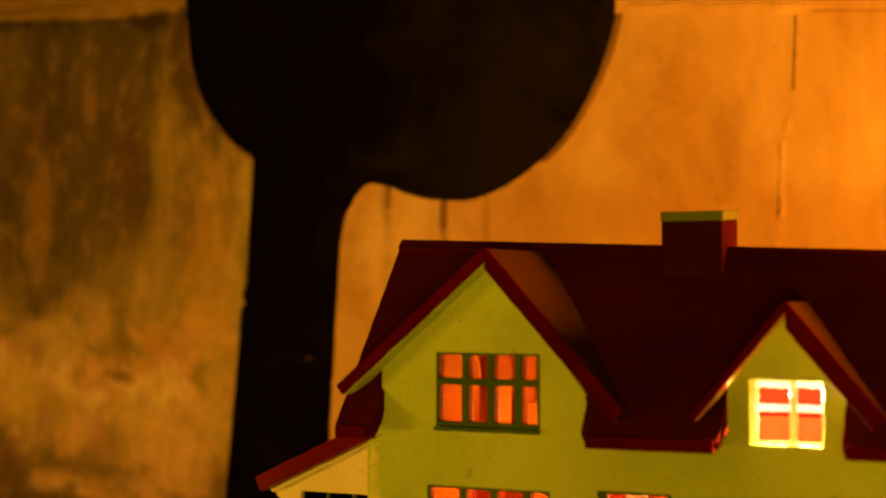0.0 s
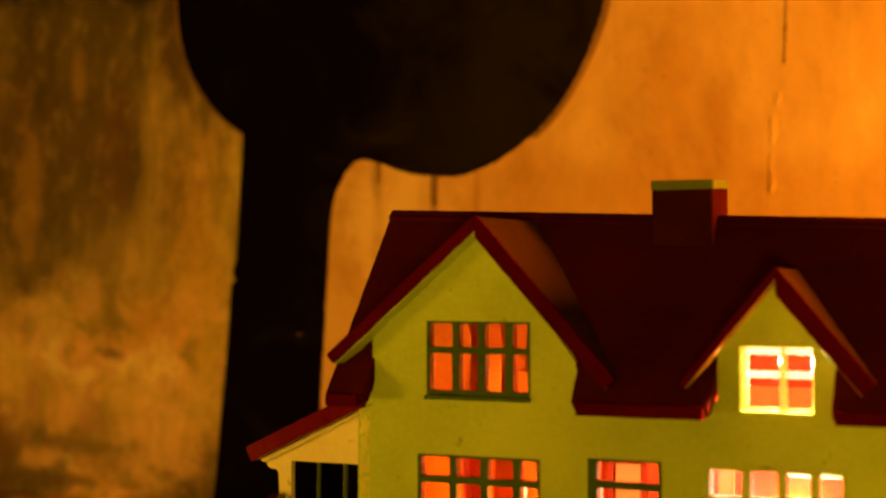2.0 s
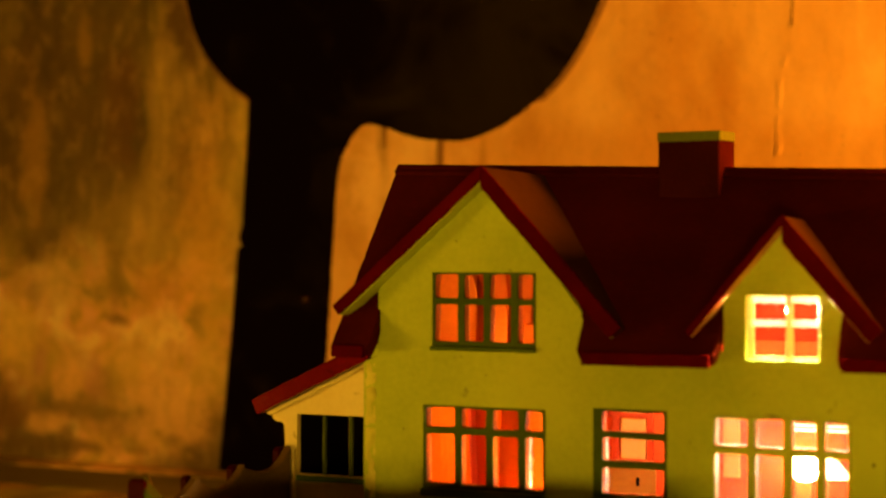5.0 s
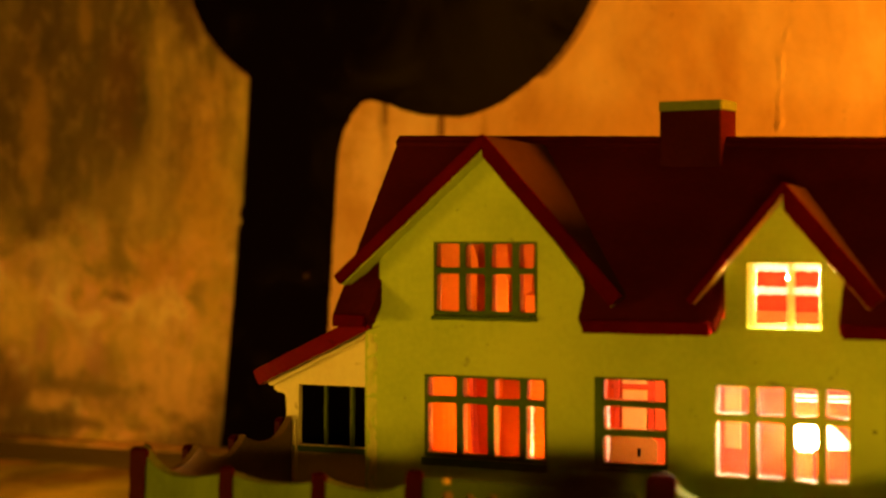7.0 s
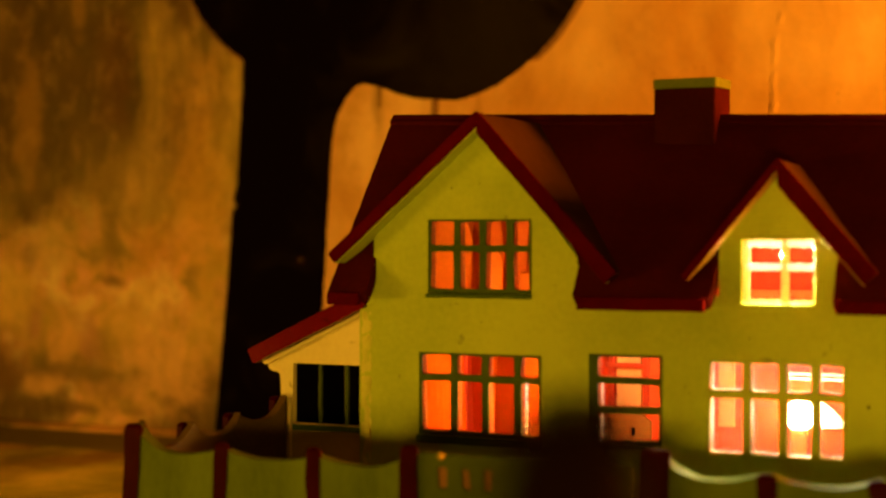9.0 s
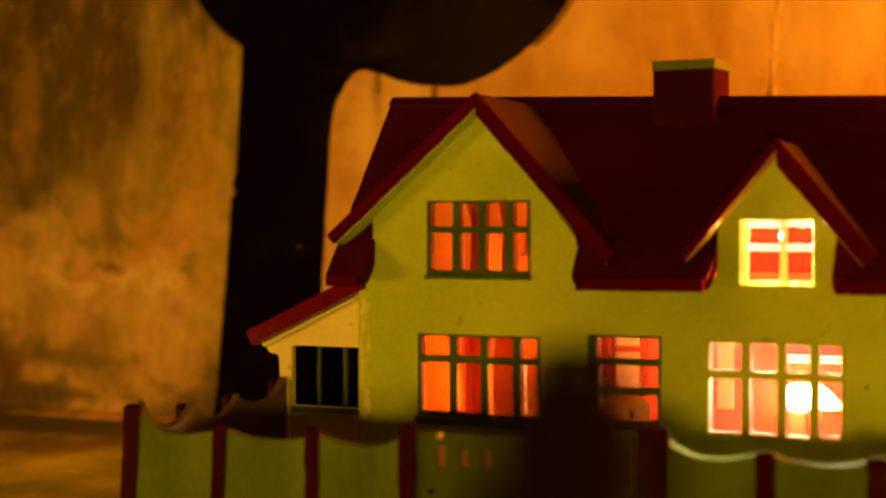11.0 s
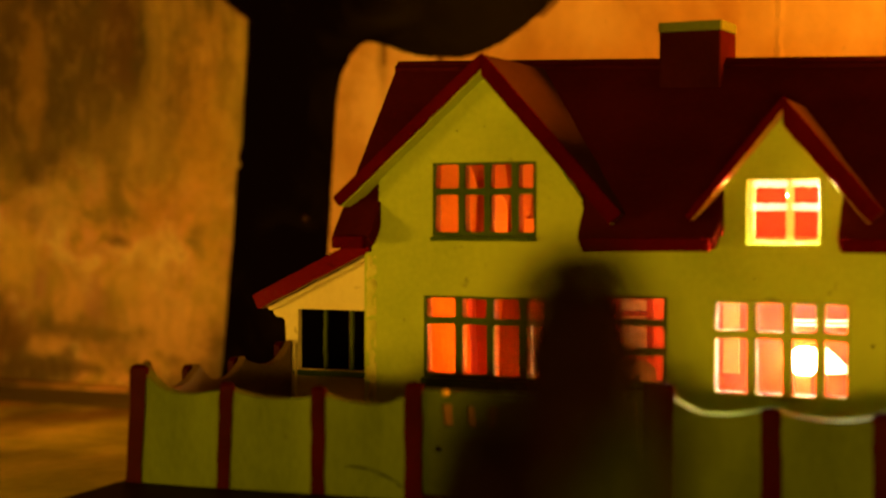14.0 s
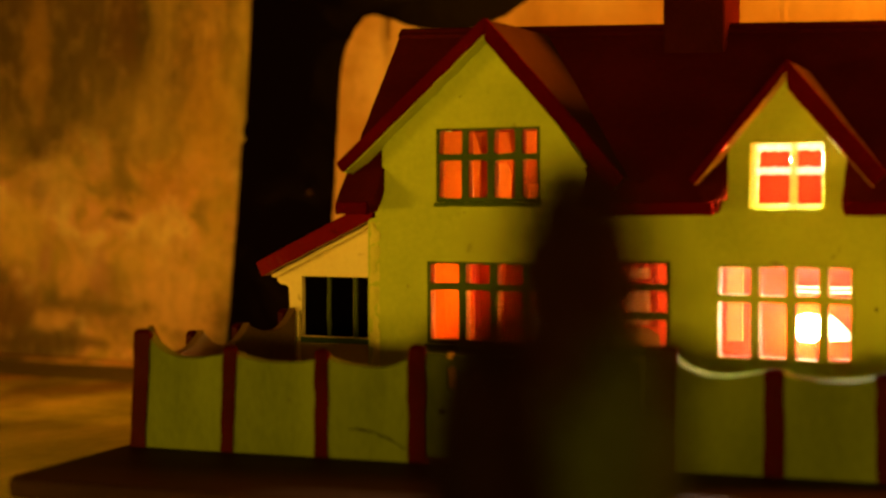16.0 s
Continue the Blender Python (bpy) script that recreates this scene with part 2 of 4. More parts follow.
    l.new(ragged.outputs["Color"], fray.inputs[0])
    fray.inputs[1].default_value, fray.inputs[2].default_value = (2.2, 0, 2.2), (-1.1, 0, -1.1)

    def stroke(under, x, z, rx, rz, tone, strength, core=0.30):
        off = n.new("ShaderNodeVectorMath")
        off.operation = "MULTIPLY_ADD"
        l.new(co.outputs["Object"], off.inputs[0])
        off.inputs[1].default_value, off.inputs[2].default_value = (1 / rx, 0, 1 / rz), (-x / rx, 0, -z / rz)
        bent = n.new("ShaderNodeVectorMath")
        l.new(off.outputs[0], bent.inputs[0])
        l.new(fray.outputs[0], bent.inputs[1])
        far = n.new("ShaderNodeVectorMath")
        far.operation = "LENGTH"
        l.new(bent.outputs[0], far.inputs[0])
        fade = n.new("ShaderNodeMapRange")
        fade.interpolation_type = "SMOOTHSTEP"
        for key, value in (("From Min", 1.25), ("From Max", core), ("To Max", strength)):
            fade.inputs[key].default_value = value
        l.new(far.outputs["Value"], fade.inputs["Value"])
        dab = n.new("ShaderNodeRGB")
        dab.outputs[0].default_value = (*tone, 1)
        return mix(fade.outputs[0], under, dab.outputs[0])

    OLIVE, UMBER, ROSE, CLAY = (0.20, 0.175, 0.030), (0.15, 0.070, 0.012), (0.56, 0.33, 0.30), (0.86, 0.58, 0.31)
    # broad darkening of the upper left
    col = stroke(col, -1.040, 0.440, 0.170, 0.190, (0.13, 0.085, 0.016), 0.72, 0.10)
    col = stroke(col, -0.888, 0.450, 0.040, 0.110, UMBER, 0.50)
    col = stroke(col, -0.990, 0.370, 0.030, 0.100, (0.10, 0.085, 0.016), 0.65)
    col = stroke(col, -1.033, 0.390, 0.022, 0.110, (0.44, 0.29, 0.06), 0.60)
    col = stroke(col, -0.950, 0.540, 0.014, 0.045, (0.40, 0.27, 0.06), 0.50)
    col = stroke(col, -1.090, 0.425, 0.035, 0.055, (0.08, 0.060, 0.012), 0.65)
    col = stroke(col, -1.020, 0.272, 0.034, 0.030, (0.09, 0.075, 0.014), 0.70)
    col = stroke(col, -0.765, 0.300, 0.050, 0.150, (0.70, 0.43, 0.09), 0.45)
    col = stroke(col, -0.995, 0.212, 0.055, 0.048, (0.66, 0.55, 0.28), 0.72)
    col = stroke(col, -0.900, 0.225, 0.022, 0.060, OLIVE, 0.70)
    col = stroke(col, -0.893, 0.167, 0.019, 0.010, (0.15, 0.120, 0.045), 0.75)
    col = stroke(col, -1.034, 0.198, 0.020, 0.024, (0.33, 0.25, 0.16), 0.55)
    col = stroke(col, -0.810, 0.060, 0.075, 0.062, (0.90, 0.62, 0.36), 0.65)
    col = stroke(col, -0.830, 0.200, 0.050, 0.050, (0.56, 0.30, 0.07), 0.50)
    col = stroke(col, -1.070, 0.148, 0.048, 0.056, (0.84, 0.64, 0.22), 0.75)
    col = stroke(col, -0.975, 0.090, 0.032, 0.040, CLAY, 0.72)
    col = stroke(col, -1.022, 0.106, 0.015, 0.034, ROSE, 0.70)
    col = stroke(col, -0.932, 0.092, 0.024, 0.036, ROSE, 0.60)
    col = stroke(col, -0.925, 0.044, 0.060, 0.012, OLIVE, 0.70)
    col = stroke(col, -1.010, 0.028, 0.045, 0.018, CLAY, 0.66)
    col = stroke(col, -1.095, 0.050, 0.060, 0.055, UMBER, 0.66)
    col = stroke(col, -0.990, -0.004, 0.120, 0.012, (0.13, 0.095, 0.025), 0.75)
    # paler plaster beside the trunk, a tan stain by the upright joint
    col = stroke(col, -0.460, 0.330, 0.110, 0.090, (0.86, 0.68, 0.44), 0.70)
    col = stroke(col, -0.088, 0.440, 0.017, 0.048, (0.46, 0.25, 0.06), 0.50)
    col = stroke(col, -0.140, 0.480, 0.030, 0.080, (0.60, 0.34, 0.09), 0.40)
    # faint runs under the crown
    col = stroke(col, -0.4295, 0.356, 0.0075, 0.050, (0.30, 0.17, 0.06), 0.60)
    col = stroke(col, -0.5060, 0.386, 0.0085, 0.038, (0.34, 0.22, 0.10), 0.55)
    col = stroke(col, -0.3750, 0.364, 0.0060, 0.034, (0.42, 0.24, 0.09), 0.50)
    # shadow under the proud upper panel, painted along the level joint
    level = n.new("ShaderNodeMath")
    level.operation = "MULTIPLY_ADD"
    l.new(sep.outputs["X"], level.inputs[0])
    level.inputs[1].default_value = 0.0629
    waver = n.new("ShaderNodeMath")
    waver.operation = "MULTIPLY_ADD"
    l.new(noise_at(38, 5, swirl=0.0), waver.inputs[0])
    waver.inputs[1].default_value = 0.012
    lowered = n.new("ShaderNodeMath")
    lowered.operation = "SUBTRACT"
    l.new(sep.outputs["Z"], lowered.inputs[0])
    lowered.inputs[1].default_value = 0.006
    l.new(lowered.outputs[0], waver.inputs[2])
    l.new(waver.outputs[0], level.inputs[2])
    seam_shade = n.new("ShaderNodeMapRange")
    seam_shade.interpolation_type = "SMOOTHSTEP"
    seam_shade.inputs["From Min"].default_value, seam_shade.inputs["From Max"].default_value = 0.560, 0.586
    l.new(level.outputs[0], seam_shade.inputs["Value"])
    stop = n.new("ShaderNodeMath")
    stop.operation = "LESS_THAN"
    l.new(level.outputs[0], stop.inputs[0])
    stop.inputs[1].default_value = 0.5905
    # paler colour on the panel above the joint
    above = n.new("ShaderNodeMapRange")
    above.inputs["From Min"].default_value, above.inputs["From Max"].default_value = 0.5895, 0.5925
    l.new(level.outputs[0], above.inputs["Value"])
    light = n.new("ShaderNodeRGB")
    light.outputs[0].default_value = (0.50, 0.36, 0.072, 1)
    col = mix(calc("MULTIPLY", calc("MULTIPLY", above.outputs[0], left), 0.62), col, light.outputs[0])
    col = mix(calc("MULTIPLY", calc("MULTIPLY", calc("MULTIPLY", seam_shade.outputs[0], stop.outputs[0]), left), 0.92), col, murk)
    # dark smears where the crown meets the level joint
    col = stroke(col, -0.8300, 0.6420, 0.0700, 0.0110, (0.030, 0.022, 0.006), 0.92, 0.5)
    col = stroke(col, -0.8030, 0.5900, 0.0240, 0.0700, (0.070, 0.042, 0.010), 0.85, 0.5)
    col = stroke(col, -0.7800, 0.5300, 0.0200, 0.0400, (0.090, 0.055, 0.012), 0.80, 0.5)
    col = stroke(col, -1.0100, 0.6700, 0.1600, 0.0030, (0.16, 0.10, 0.02), 0.70, 0.5)
    grain = ramp(noise_at(48, 10, (1, 1, 0.75), 0.72), [(0.42, (0, 0, 0)), (0.62, (1, 1, 1))])
    col = mix(calc("MULTIPLY", calc("MULTIPLY", grain, left), 0.22), col, murk)
    chalk = ramp(noise_at(36, 10, (1, 1, 0.6), 0.72), [(0.50, (0, 0, 0)), (0.68, (1, 1, 1))])
    pale = n.new("ShaderNodeRGB")
    pale.outputs[0].default_value = (0.80, 0.60, 0.32, 1)
    col = mix(calc("MULTIPLY", calc("MULTIPLY", chalk, left), 0.24), col, pale.outputs[0])
    freckle = ramp(noise_at(95, 5), [(0.66, (0, 0, 0)), (0.80, (0.5, 0.5, 0.5))])
    col = mix(freckle, col, murk)
    drip = ramp(noise_at(26, 4, (1, 1, 0.08), swirl=0.0), [(0.55, (0, 0, 0)), (0.80, (0.35, 0.35, 0.35))])
    rgb = n.new("ShaderNodeRGB")
    rgb.outputs[0].default_value = (0.26, 0.17, 0.07, 1)
    col = mix(drip, col, rgb.outputs[0])
    l.new(col, b.inputs["Base Color"])
    b.inputs["Roughness"].default_value = 0.75
    bp = n.new("ShaderNodeBump")
    bp.inputs["Strength"].default_value, bp.inputs["Distance"].default_value = 0.35, 0.004
    l.new(noise_at(40, 8, swirl=0.0), bp.inputs["Height"])
    l.new(bp.outputs[0], b.inputs["Normal"])
    return m


PLASTER = plaster()


def mottled_black():
    """Black mural paint, turning browner and lighter towards the right of the crown, in cloudy patches."""
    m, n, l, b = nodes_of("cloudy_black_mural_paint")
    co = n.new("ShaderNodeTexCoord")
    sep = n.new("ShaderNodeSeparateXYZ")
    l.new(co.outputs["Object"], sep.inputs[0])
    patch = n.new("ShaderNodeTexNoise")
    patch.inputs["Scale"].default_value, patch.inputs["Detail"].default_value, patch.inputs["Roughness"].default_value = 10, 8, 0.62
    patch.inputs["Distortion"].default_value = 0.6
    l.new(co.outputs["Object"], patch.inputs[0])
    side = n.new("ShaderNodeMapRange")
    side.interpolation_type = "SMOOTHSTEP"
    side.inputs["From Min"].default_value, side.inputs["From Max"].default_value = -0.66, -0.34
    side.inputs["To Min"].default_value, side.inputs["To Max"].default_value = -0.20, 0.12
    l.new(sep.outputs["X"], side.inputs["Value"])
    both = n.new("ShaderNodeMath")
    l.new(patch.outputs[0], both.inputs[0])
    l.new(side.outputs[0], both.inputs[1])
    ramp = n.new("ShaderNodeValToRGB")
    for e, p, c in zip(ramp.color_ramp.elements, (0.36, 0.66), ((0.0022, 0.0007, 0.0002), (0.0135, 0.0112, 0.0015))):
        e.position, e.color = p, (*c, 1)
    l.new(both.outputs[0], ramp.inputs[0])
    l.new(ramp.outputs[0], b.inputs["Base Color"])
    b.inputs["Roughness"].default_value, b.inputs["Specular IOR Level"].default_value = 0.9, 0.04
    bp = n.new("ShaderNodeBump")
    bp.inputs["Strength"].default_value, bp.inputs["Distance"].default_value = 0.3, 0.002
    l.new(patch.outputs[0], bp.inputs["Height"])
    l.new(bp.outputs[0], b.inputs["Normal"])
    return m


CROWN_BLACK = mottled_black()


def glow(name, color, strength):
    m, n, l, b = nodes_of(name)
    b.inputs["Emission Color"].default_value = (*color, 1)
    b.inputs["Emission Strength"].default_value = strength
    return m


BULB = glow("glowing_bulb", (1.0, 0.58, 0.32), 180.0)
SMALL_BULB = glow("small_glowing_bulb", (1.0, 0.50, 0.14), 580.0)
ATTIC_BULB = glow("added_attic_bulb", (1.0, 0.80, 0.60), 24000.0)


def cloth(name, color, through_it=0.5):
    m, n, l, b = nodes_of(name)
    co = n.new("ShaderNodeTexCoord")
    w = n.new("ShaderNodeTexNoise")
    w.inputs["Scale"].default_value, w.inputs["Detail"].default_value = 300, 3
    l.new(co.outputs["Object"], w.inputs[0])
    r = n.new("ShaderNodeValToRGB")
    r.color_ramp.elements[0].color = (*[c * 0.8 for c in color], 1)
    r.color_ramp.elements[1].color = (*color, 1)
    l.new(w.outputs[0], r.inputs[0])
    l.new(r.outputs[0], b.inputs["Base Color"])
    b.inputs["Roughness"].default_value = 0.9
    b.inputs["Specular IOR Level"].default_value = 0.03
    tr = n.new("ShaderNodeBsdfTranslucent")
    l.new(r.outputs[0], tr.inputs[0])
    mx = n.new("ShaderNodeMixShader")
    mx.inputs[0].default_value = through_it
    l.new(b.outputs[0], mx.inputs[1])
    l.new(tr.outputs[0], mx.inputs[2])
    l.new(mx.outputs[0], n["Material Output"].inputs[0])
    return m


def hazed():
    """Clear plastic with a patchy haze added to stand for the glow across the panes."""
    m, n, l, b = nodes_of("hazed_clear_plastic")
    co = n.new("ShaderNodeTexCoord")
    haze_noise = n.new("ShaderNodeTexNoise")
    haze_noise.inputs["Scale"].default_value, haze_noise.inputs["Detail"].default_value = 90, 5
    l.new(co.outputs["Object"], haze_noise.inputs[0])
    amount = n.new("ShaderNodeMapRange")
    for key, value in (("From Min", 0.35), ("From Max", 0.70), ("To Min", 0.015), ("To Max", 0.06)):
        amount.inputs[key].default_value = value
    l.new(haze_noise.outputs[0], amount.inputs["Value"])
    clear, haze, gleam = n.new("ShaderNodeBsdfTransparent"), n.new("ShaderNodeBsdfTranslucent"), n.new("ShaderNodeBsdfGlossy")
    clear.inputs[0].default_value, haze.inputs[0].default_value = (0.94, 0.93, 0.90, 1), (0.95, 0.90, 0.86, 1)
    gleam.inputs["Roughness"].default_value = 0.12
    a, c = n.new("ShaderNodeMixShader"), n.new("ShaderNodeMixShader")
    l.new(amount.outputs[0], a.inputs[0])
    l.new(clear.outputs[0], a.inputs[1])
    l.new(haze.outputs[0], a.inputs[2])
    c.inputs[0].default_value = 0.03
    l.new(a.outputs[0], c.inputs[1])
    l.new(gleam.outputs[0], c.inputs[2])
    l.new(c.outputs[0], n["Material Output"].inputs[0])
    return m


GLAZING = hazed()
MILKY = cloth("thin_white_painted_sheet", (0.94, 0.92, 0.87), 0.92)
CREAM_SHEET = cloth("thin_cream_painted_sheet", (0.82, 0.56, 0.24), 0.50)
# one cloth in a brighter and a darker copy, for lit and shaded folds
LIT_ORANGE_CLOTH = cloth("lit_orange_cloth", (0.78, 0.150, 0.0060), 0.12)
SHADED_CURTAIN = cloth("shaded_red_curtain_cloth", (0.40, 0.058, 0.0015), 0.10)
CURTAIN = cloth("dark_red_curtain_cloth", (0.66, 0.105, 0.0020), 0.12)


# ---------------------------------------------------------------- builders
def empty(name, label, category, at=(0, 0, 0), group=""):
    ob = new(name)
    ob.empty_display_size = 0.02
    ob.matrix_world = Matrix.Translation(at)
    return tagged(ob, label, category, group)


def put(name, mesh, material, parent=None, label=""):
    """One mesh object, under its thing where one is given. Meshes are written in world coordinates."""
    mesh.materials.clear()
    mesh.materials.append(material)
    ob = new(name, mesh)
    if parent:
        ob.parent = parent
        ob.matrix_parent_inverse = Matrix.Translation(-world_place(parent))
    return tagged(ob, label)


def world_place(ob):
    """Place of a thing or part, all of which are unturned."""
    p = ob.matrix_basis.translation.copy()
    if ob.parent:
        p += ob.matrix_parent_inverse.translation + world_place(ob.parent)
    return p


def part(name, bm, material, parent=None, label="", smooth=False):
    mesh = bpy.data.meshes.new(name)
    bmesh.ops.recalc_face_normals(bm, faces=bm.faces[:])
    for f in bm.faces:
        f.smooth = smooth
    bm.to_mesh(mesh)
    bm.free()
    return put(name, mesh, material, parent, label)


def block(x0, x1, y0, y1, z0, z1, bevel=0.0008, taper=0.0, wobble=0.0):
    """A box with softened edges. taper draws its top in, wobble makes its faces a little uneven."""
    bm = bmesh.new()
    bmesh.ops.create_cube(bm, size=1)
    for v in bm.verts:
        k = 1 - taper * (v.co.z + 0.5)
        v.co = ((x0 + x1) / 2 + v.co.x * (x1 - x0) * k, (y0 + y1) / 2 + v.co.y * (y1 - y0) * k, (z0 + z1) / 2 + v.co.z * (z1 - z0))
    if bevel:
        bmesh.ops.bevel(bm, geom=bm.edges[:], offset=bevel, segments=2, affect="EDGES", profile=0.6)
    if wobble:
        far = [e for e in bm.edges if e.calc_length() > 0.012]
        bmesh.ops.subdivide_edges(bm, edges=far, cuts=9, use_grid_fill=True)
        for v in bm.verts:
            v.co += wobble * (noise.noise_vector(v.co * 60) + 0.8 * noise.noise_vector(v.co * 190))
    return bm


def worn(loop, amount=0.0005, step=0.0045, ease=0.0011):
    """The outline with its corners eased and its edges a little uneven, as if sawn and painted by hand."""
    soft = []
    n = len(loop)
    for i in range(n):
        a, p, b = (Vector(loop[(i + k) % n]) for k in (-1, 0, 1))
        da, db = (a - p), (b - p)
        ra, rb = min(ease, da.length * 0.3), min(ease, db.length * 0.3)
        soft += [p + da.normalized() * ra, p + (da.normalized() * ra + db.normalized() * rb) * 0.3, p + db.normalized() * rb]
    out = []
    for i, p in enumerate(soft):
        q = soft[(i + 1) % len(soft)]
        m = max(1, int((q - p).length / step))
        for k in range(m):
            r = p.lerp(q, k / m)
            d = noise.noise_vector((r.x * 170, r.y * 170, 0.3)) + 0.6 * noise.noise_vector((r.x * 60, r.y * 60, 4.0))
            out.append((r.x + amount * d.x, r.y + amount * d.y))
    return out


def xz(y):
    """Maps a plate's own (u, v, depth) to an upright plate whose front is at y."""
    return lambda u, v, w: (u, y + w, v)


def plate(name, loops, depth, to, material, parent=None, label="", bevel=0.0005):
    """A flat board cut to the outer loop, with the other loops as holes, depth thick, its cut edges eased. to maps (u, v, depth) to the world."""
    cu = bpy.data.curves.new(name, "CURVE")
    cu.dimensions, cu.fill_mode = "2D", "BOTH"
    cu.extrude, cu.bevel_depth, cu.bevel_resolution = depth / 2 - bevel, bevel, 1
    for loop in loops:
        sp = cu.splines.new("POLY")
        sp.points.add(len(loop) - 1)
        for p, (u, v) in zip(sp.points, loop):
            p.co = (u, v, 0, 1)
        sp.use_cyclic_u = True
    tmp = bpy.data.objects.new("tmp", cu)
    scene.collection.objects.link(tmp)
    mesh = bpy.data.meshes.new_from_object(tmp.evaluated_get(bpy.context.evaluated_depsgraph_get()))
    bpy.data.objects.remove(tmp)
    bpy.data.curves.remove(cu)
    bm = bmesh.new()
    bm.from_mesh(mesh)
    bpy.data.meshes.remove(mesh)
    bmesh.ops.remove_doubles(bm, verts=bm.verts[:], dist=1e-6)
    for v in bm.verts:
        v.co = to(v.co.x, v.co.y, v.co.z + depth / 2)
    return part(name, bm, material, parent, label)


def rect(x0, x1, z0, z1):
    return [(x0, z0), (x1, z0), (x1, z1), (x0, z1)]


def rounded(x0, x1, z0, z1, r, jitter=0.0):
    """A hand-cut opening: corners rounded, sides a touch out of true."""
    pts = []
    for cx, cz, a0 in ((x1 - r, z1 - r, 0), (x0 + r, z1 - r, 90), (x0 + r, z0 + r, 180), (x1 - r, z0 + r, 270)):
        jx, jz = random.uniform(-jitter, jitter), random.uniform(-jitter, jitter)
        for k in range(5):
            a = radians(a0 + k * 22.5)
            pts.append((cx + jx + r * math.cos(a), cz + jz + r * math.sin(a)))
    return pts


def smooth_line(points, steps=8):
    """A soft line through a few points (Catmull-Rom)."""
    out = []
    p = [points[0], *points, points[-1]]
    for i in range(1, len(p) - 2):
        for k in range(steps):
            t = k / steps
            a, b, c, d = (np.array(q) for q in p[i - 1:i + 3])
            out.append(tuple(0.5 * (2 * b + (c - a) * t + (2 * a - 5 * b + 4 * c - d) * t * t + (3 * b - a - 3 * c + d) * t ** 3)))
    out.append(tuple(points[-1]))
    return out


def prism(loop, y0, y1_of, shift=lambda x, z: 0.0):
    """A slab with the upright outline loop (x, z), its front at y0 and its back at y1_of(x, z)."""
    loop = worn(loop)
    bm = bmesh.new()
    front = [bm.verts.new((x, y0, z)) for x, z in loop]
    back = [bm.verts.new((x + shift(x, z), y1_of(x, z), z)) for x, z in loop]
    bm.faces.new(front)
    bm.faces.new(back[::-1])
    for i in range(len(loop)):
        j = (i + 1) % len(loop)
        bm.faces.new((front[i], front[j], back[j], back[i]))
    bmesh.ops.recalc_face_normals(bm, faces=bm.faces[:])
    bmesh.ops.bevel(bm, geom=[e for e in bm.edges if e.calc_face_angle(0) > 0.9], offset=0.0007, segments=2, affect="EDGES", profile=0.6)
    return bm


# ---------------------------------------------------------------- room, table, mural wall
def structure(name, bm, material, label):
    return tagged(part(name, bm, material), label, kind="structure")


structure("floor", block(-2.6, 2.6, -2.6, 2.6, -0.80, -0.75, 0), ROOM, "dark plain room floor under the table")
structure("ceiling", block(-2.6, 2.6, -2.6, 2.6, 1.80, 1.85, 0), ROOM, "dark plain ceiling of the room")
structure("wall_north", block(-2.6, 2.6, 2.6, 2.65, -0.80, 1.85, 0), ROOM, "dark plain wall behind the mural")
structure("wall_south", block(-2.6, 2.6, -2.65, -2.6, -0.80, 1.85, 0), ROOM, "dark plain wall behind the camera")
structure("wall_west", block(-2.65, -2.6, -2.6, 2.6, -0.80, 1.85, 0), ROOM, "dark plain side wall of the room")
structure("wall_east", block(2.6, 2.65, -2.6, 2.6, -0.80, 1.85, 0), ROOM, "dark plain side wall of the room")

TABLE_Z = -0.026
table = empty("table", "wide table painted as mottled olive and umber ground", "table", (-0.2, 0.6, -0.75))
part("tabletop", block(-2.1, 1.4, -0.60, 1.60, TABLE_Z - 0.03, TABLE_Z, 0.003), TABLE, table)
for x in (-2.0, 1.3):
    for y in (-0.5, 1.5):
        part("leg", block(x - 0.03, x + 0.03, y - 0.03, y + 0.03, -0.75, TABLE_Z - 0.03, 0.003), SOCLE, table)
strip = part("painted_strip", block(-2.05, 1.3, 1.226, 1.343, TABLE_Z, TABLE_Z + 0.0012, 0.0004), BATTEN, None)
tagged(strip, "dark olive painted board strip along the mural wall", "board")

WALL_Y = 1.3914


def on_wall(x, z):
    """The mural's plan, laid out from the room's middle and brought to its full size."""
    return 0.2028 + (x - 0.2028) * 1.03, 0.275 + (z - 0.275) * 1.03


def mural_map(y):
    return lambda u, v, w: (on_wall(u, v)[0], y + w, on_wall(u, v)[1])


mural = empty("mural_wall", "stained ochre plaster panel with a black painted tree", "backdrop", (-0.3, WALL_Y, TABLE_Z))
tagged(mural, kind="structure")


def seam(x):
    """Height of the level joint between the plaster panels."""
    return 0.5742 - 0.0655 * (x - 0.0824) + 0.0012 * math.sin(x * 31) + 0.0008 * math.sin(x * 83)


def split(z):
    """The ragged upright joint on the right."""
    return -0.0386 + 0.1224 * (z - 0.3337) + 0.003 * math.sin(z * 40) + 0.0018 * noise.noise((z * 70, 0, 0)) + 0.0014 * noise.noise((z * 260, 3, 0))


def split_width(z):
    return max(0.0004, 0.0008 + 0.0019 * noise.noise((z * 38, 7, 0)) + 0.0010 * noise.noise((z * 190, 2, 0)))


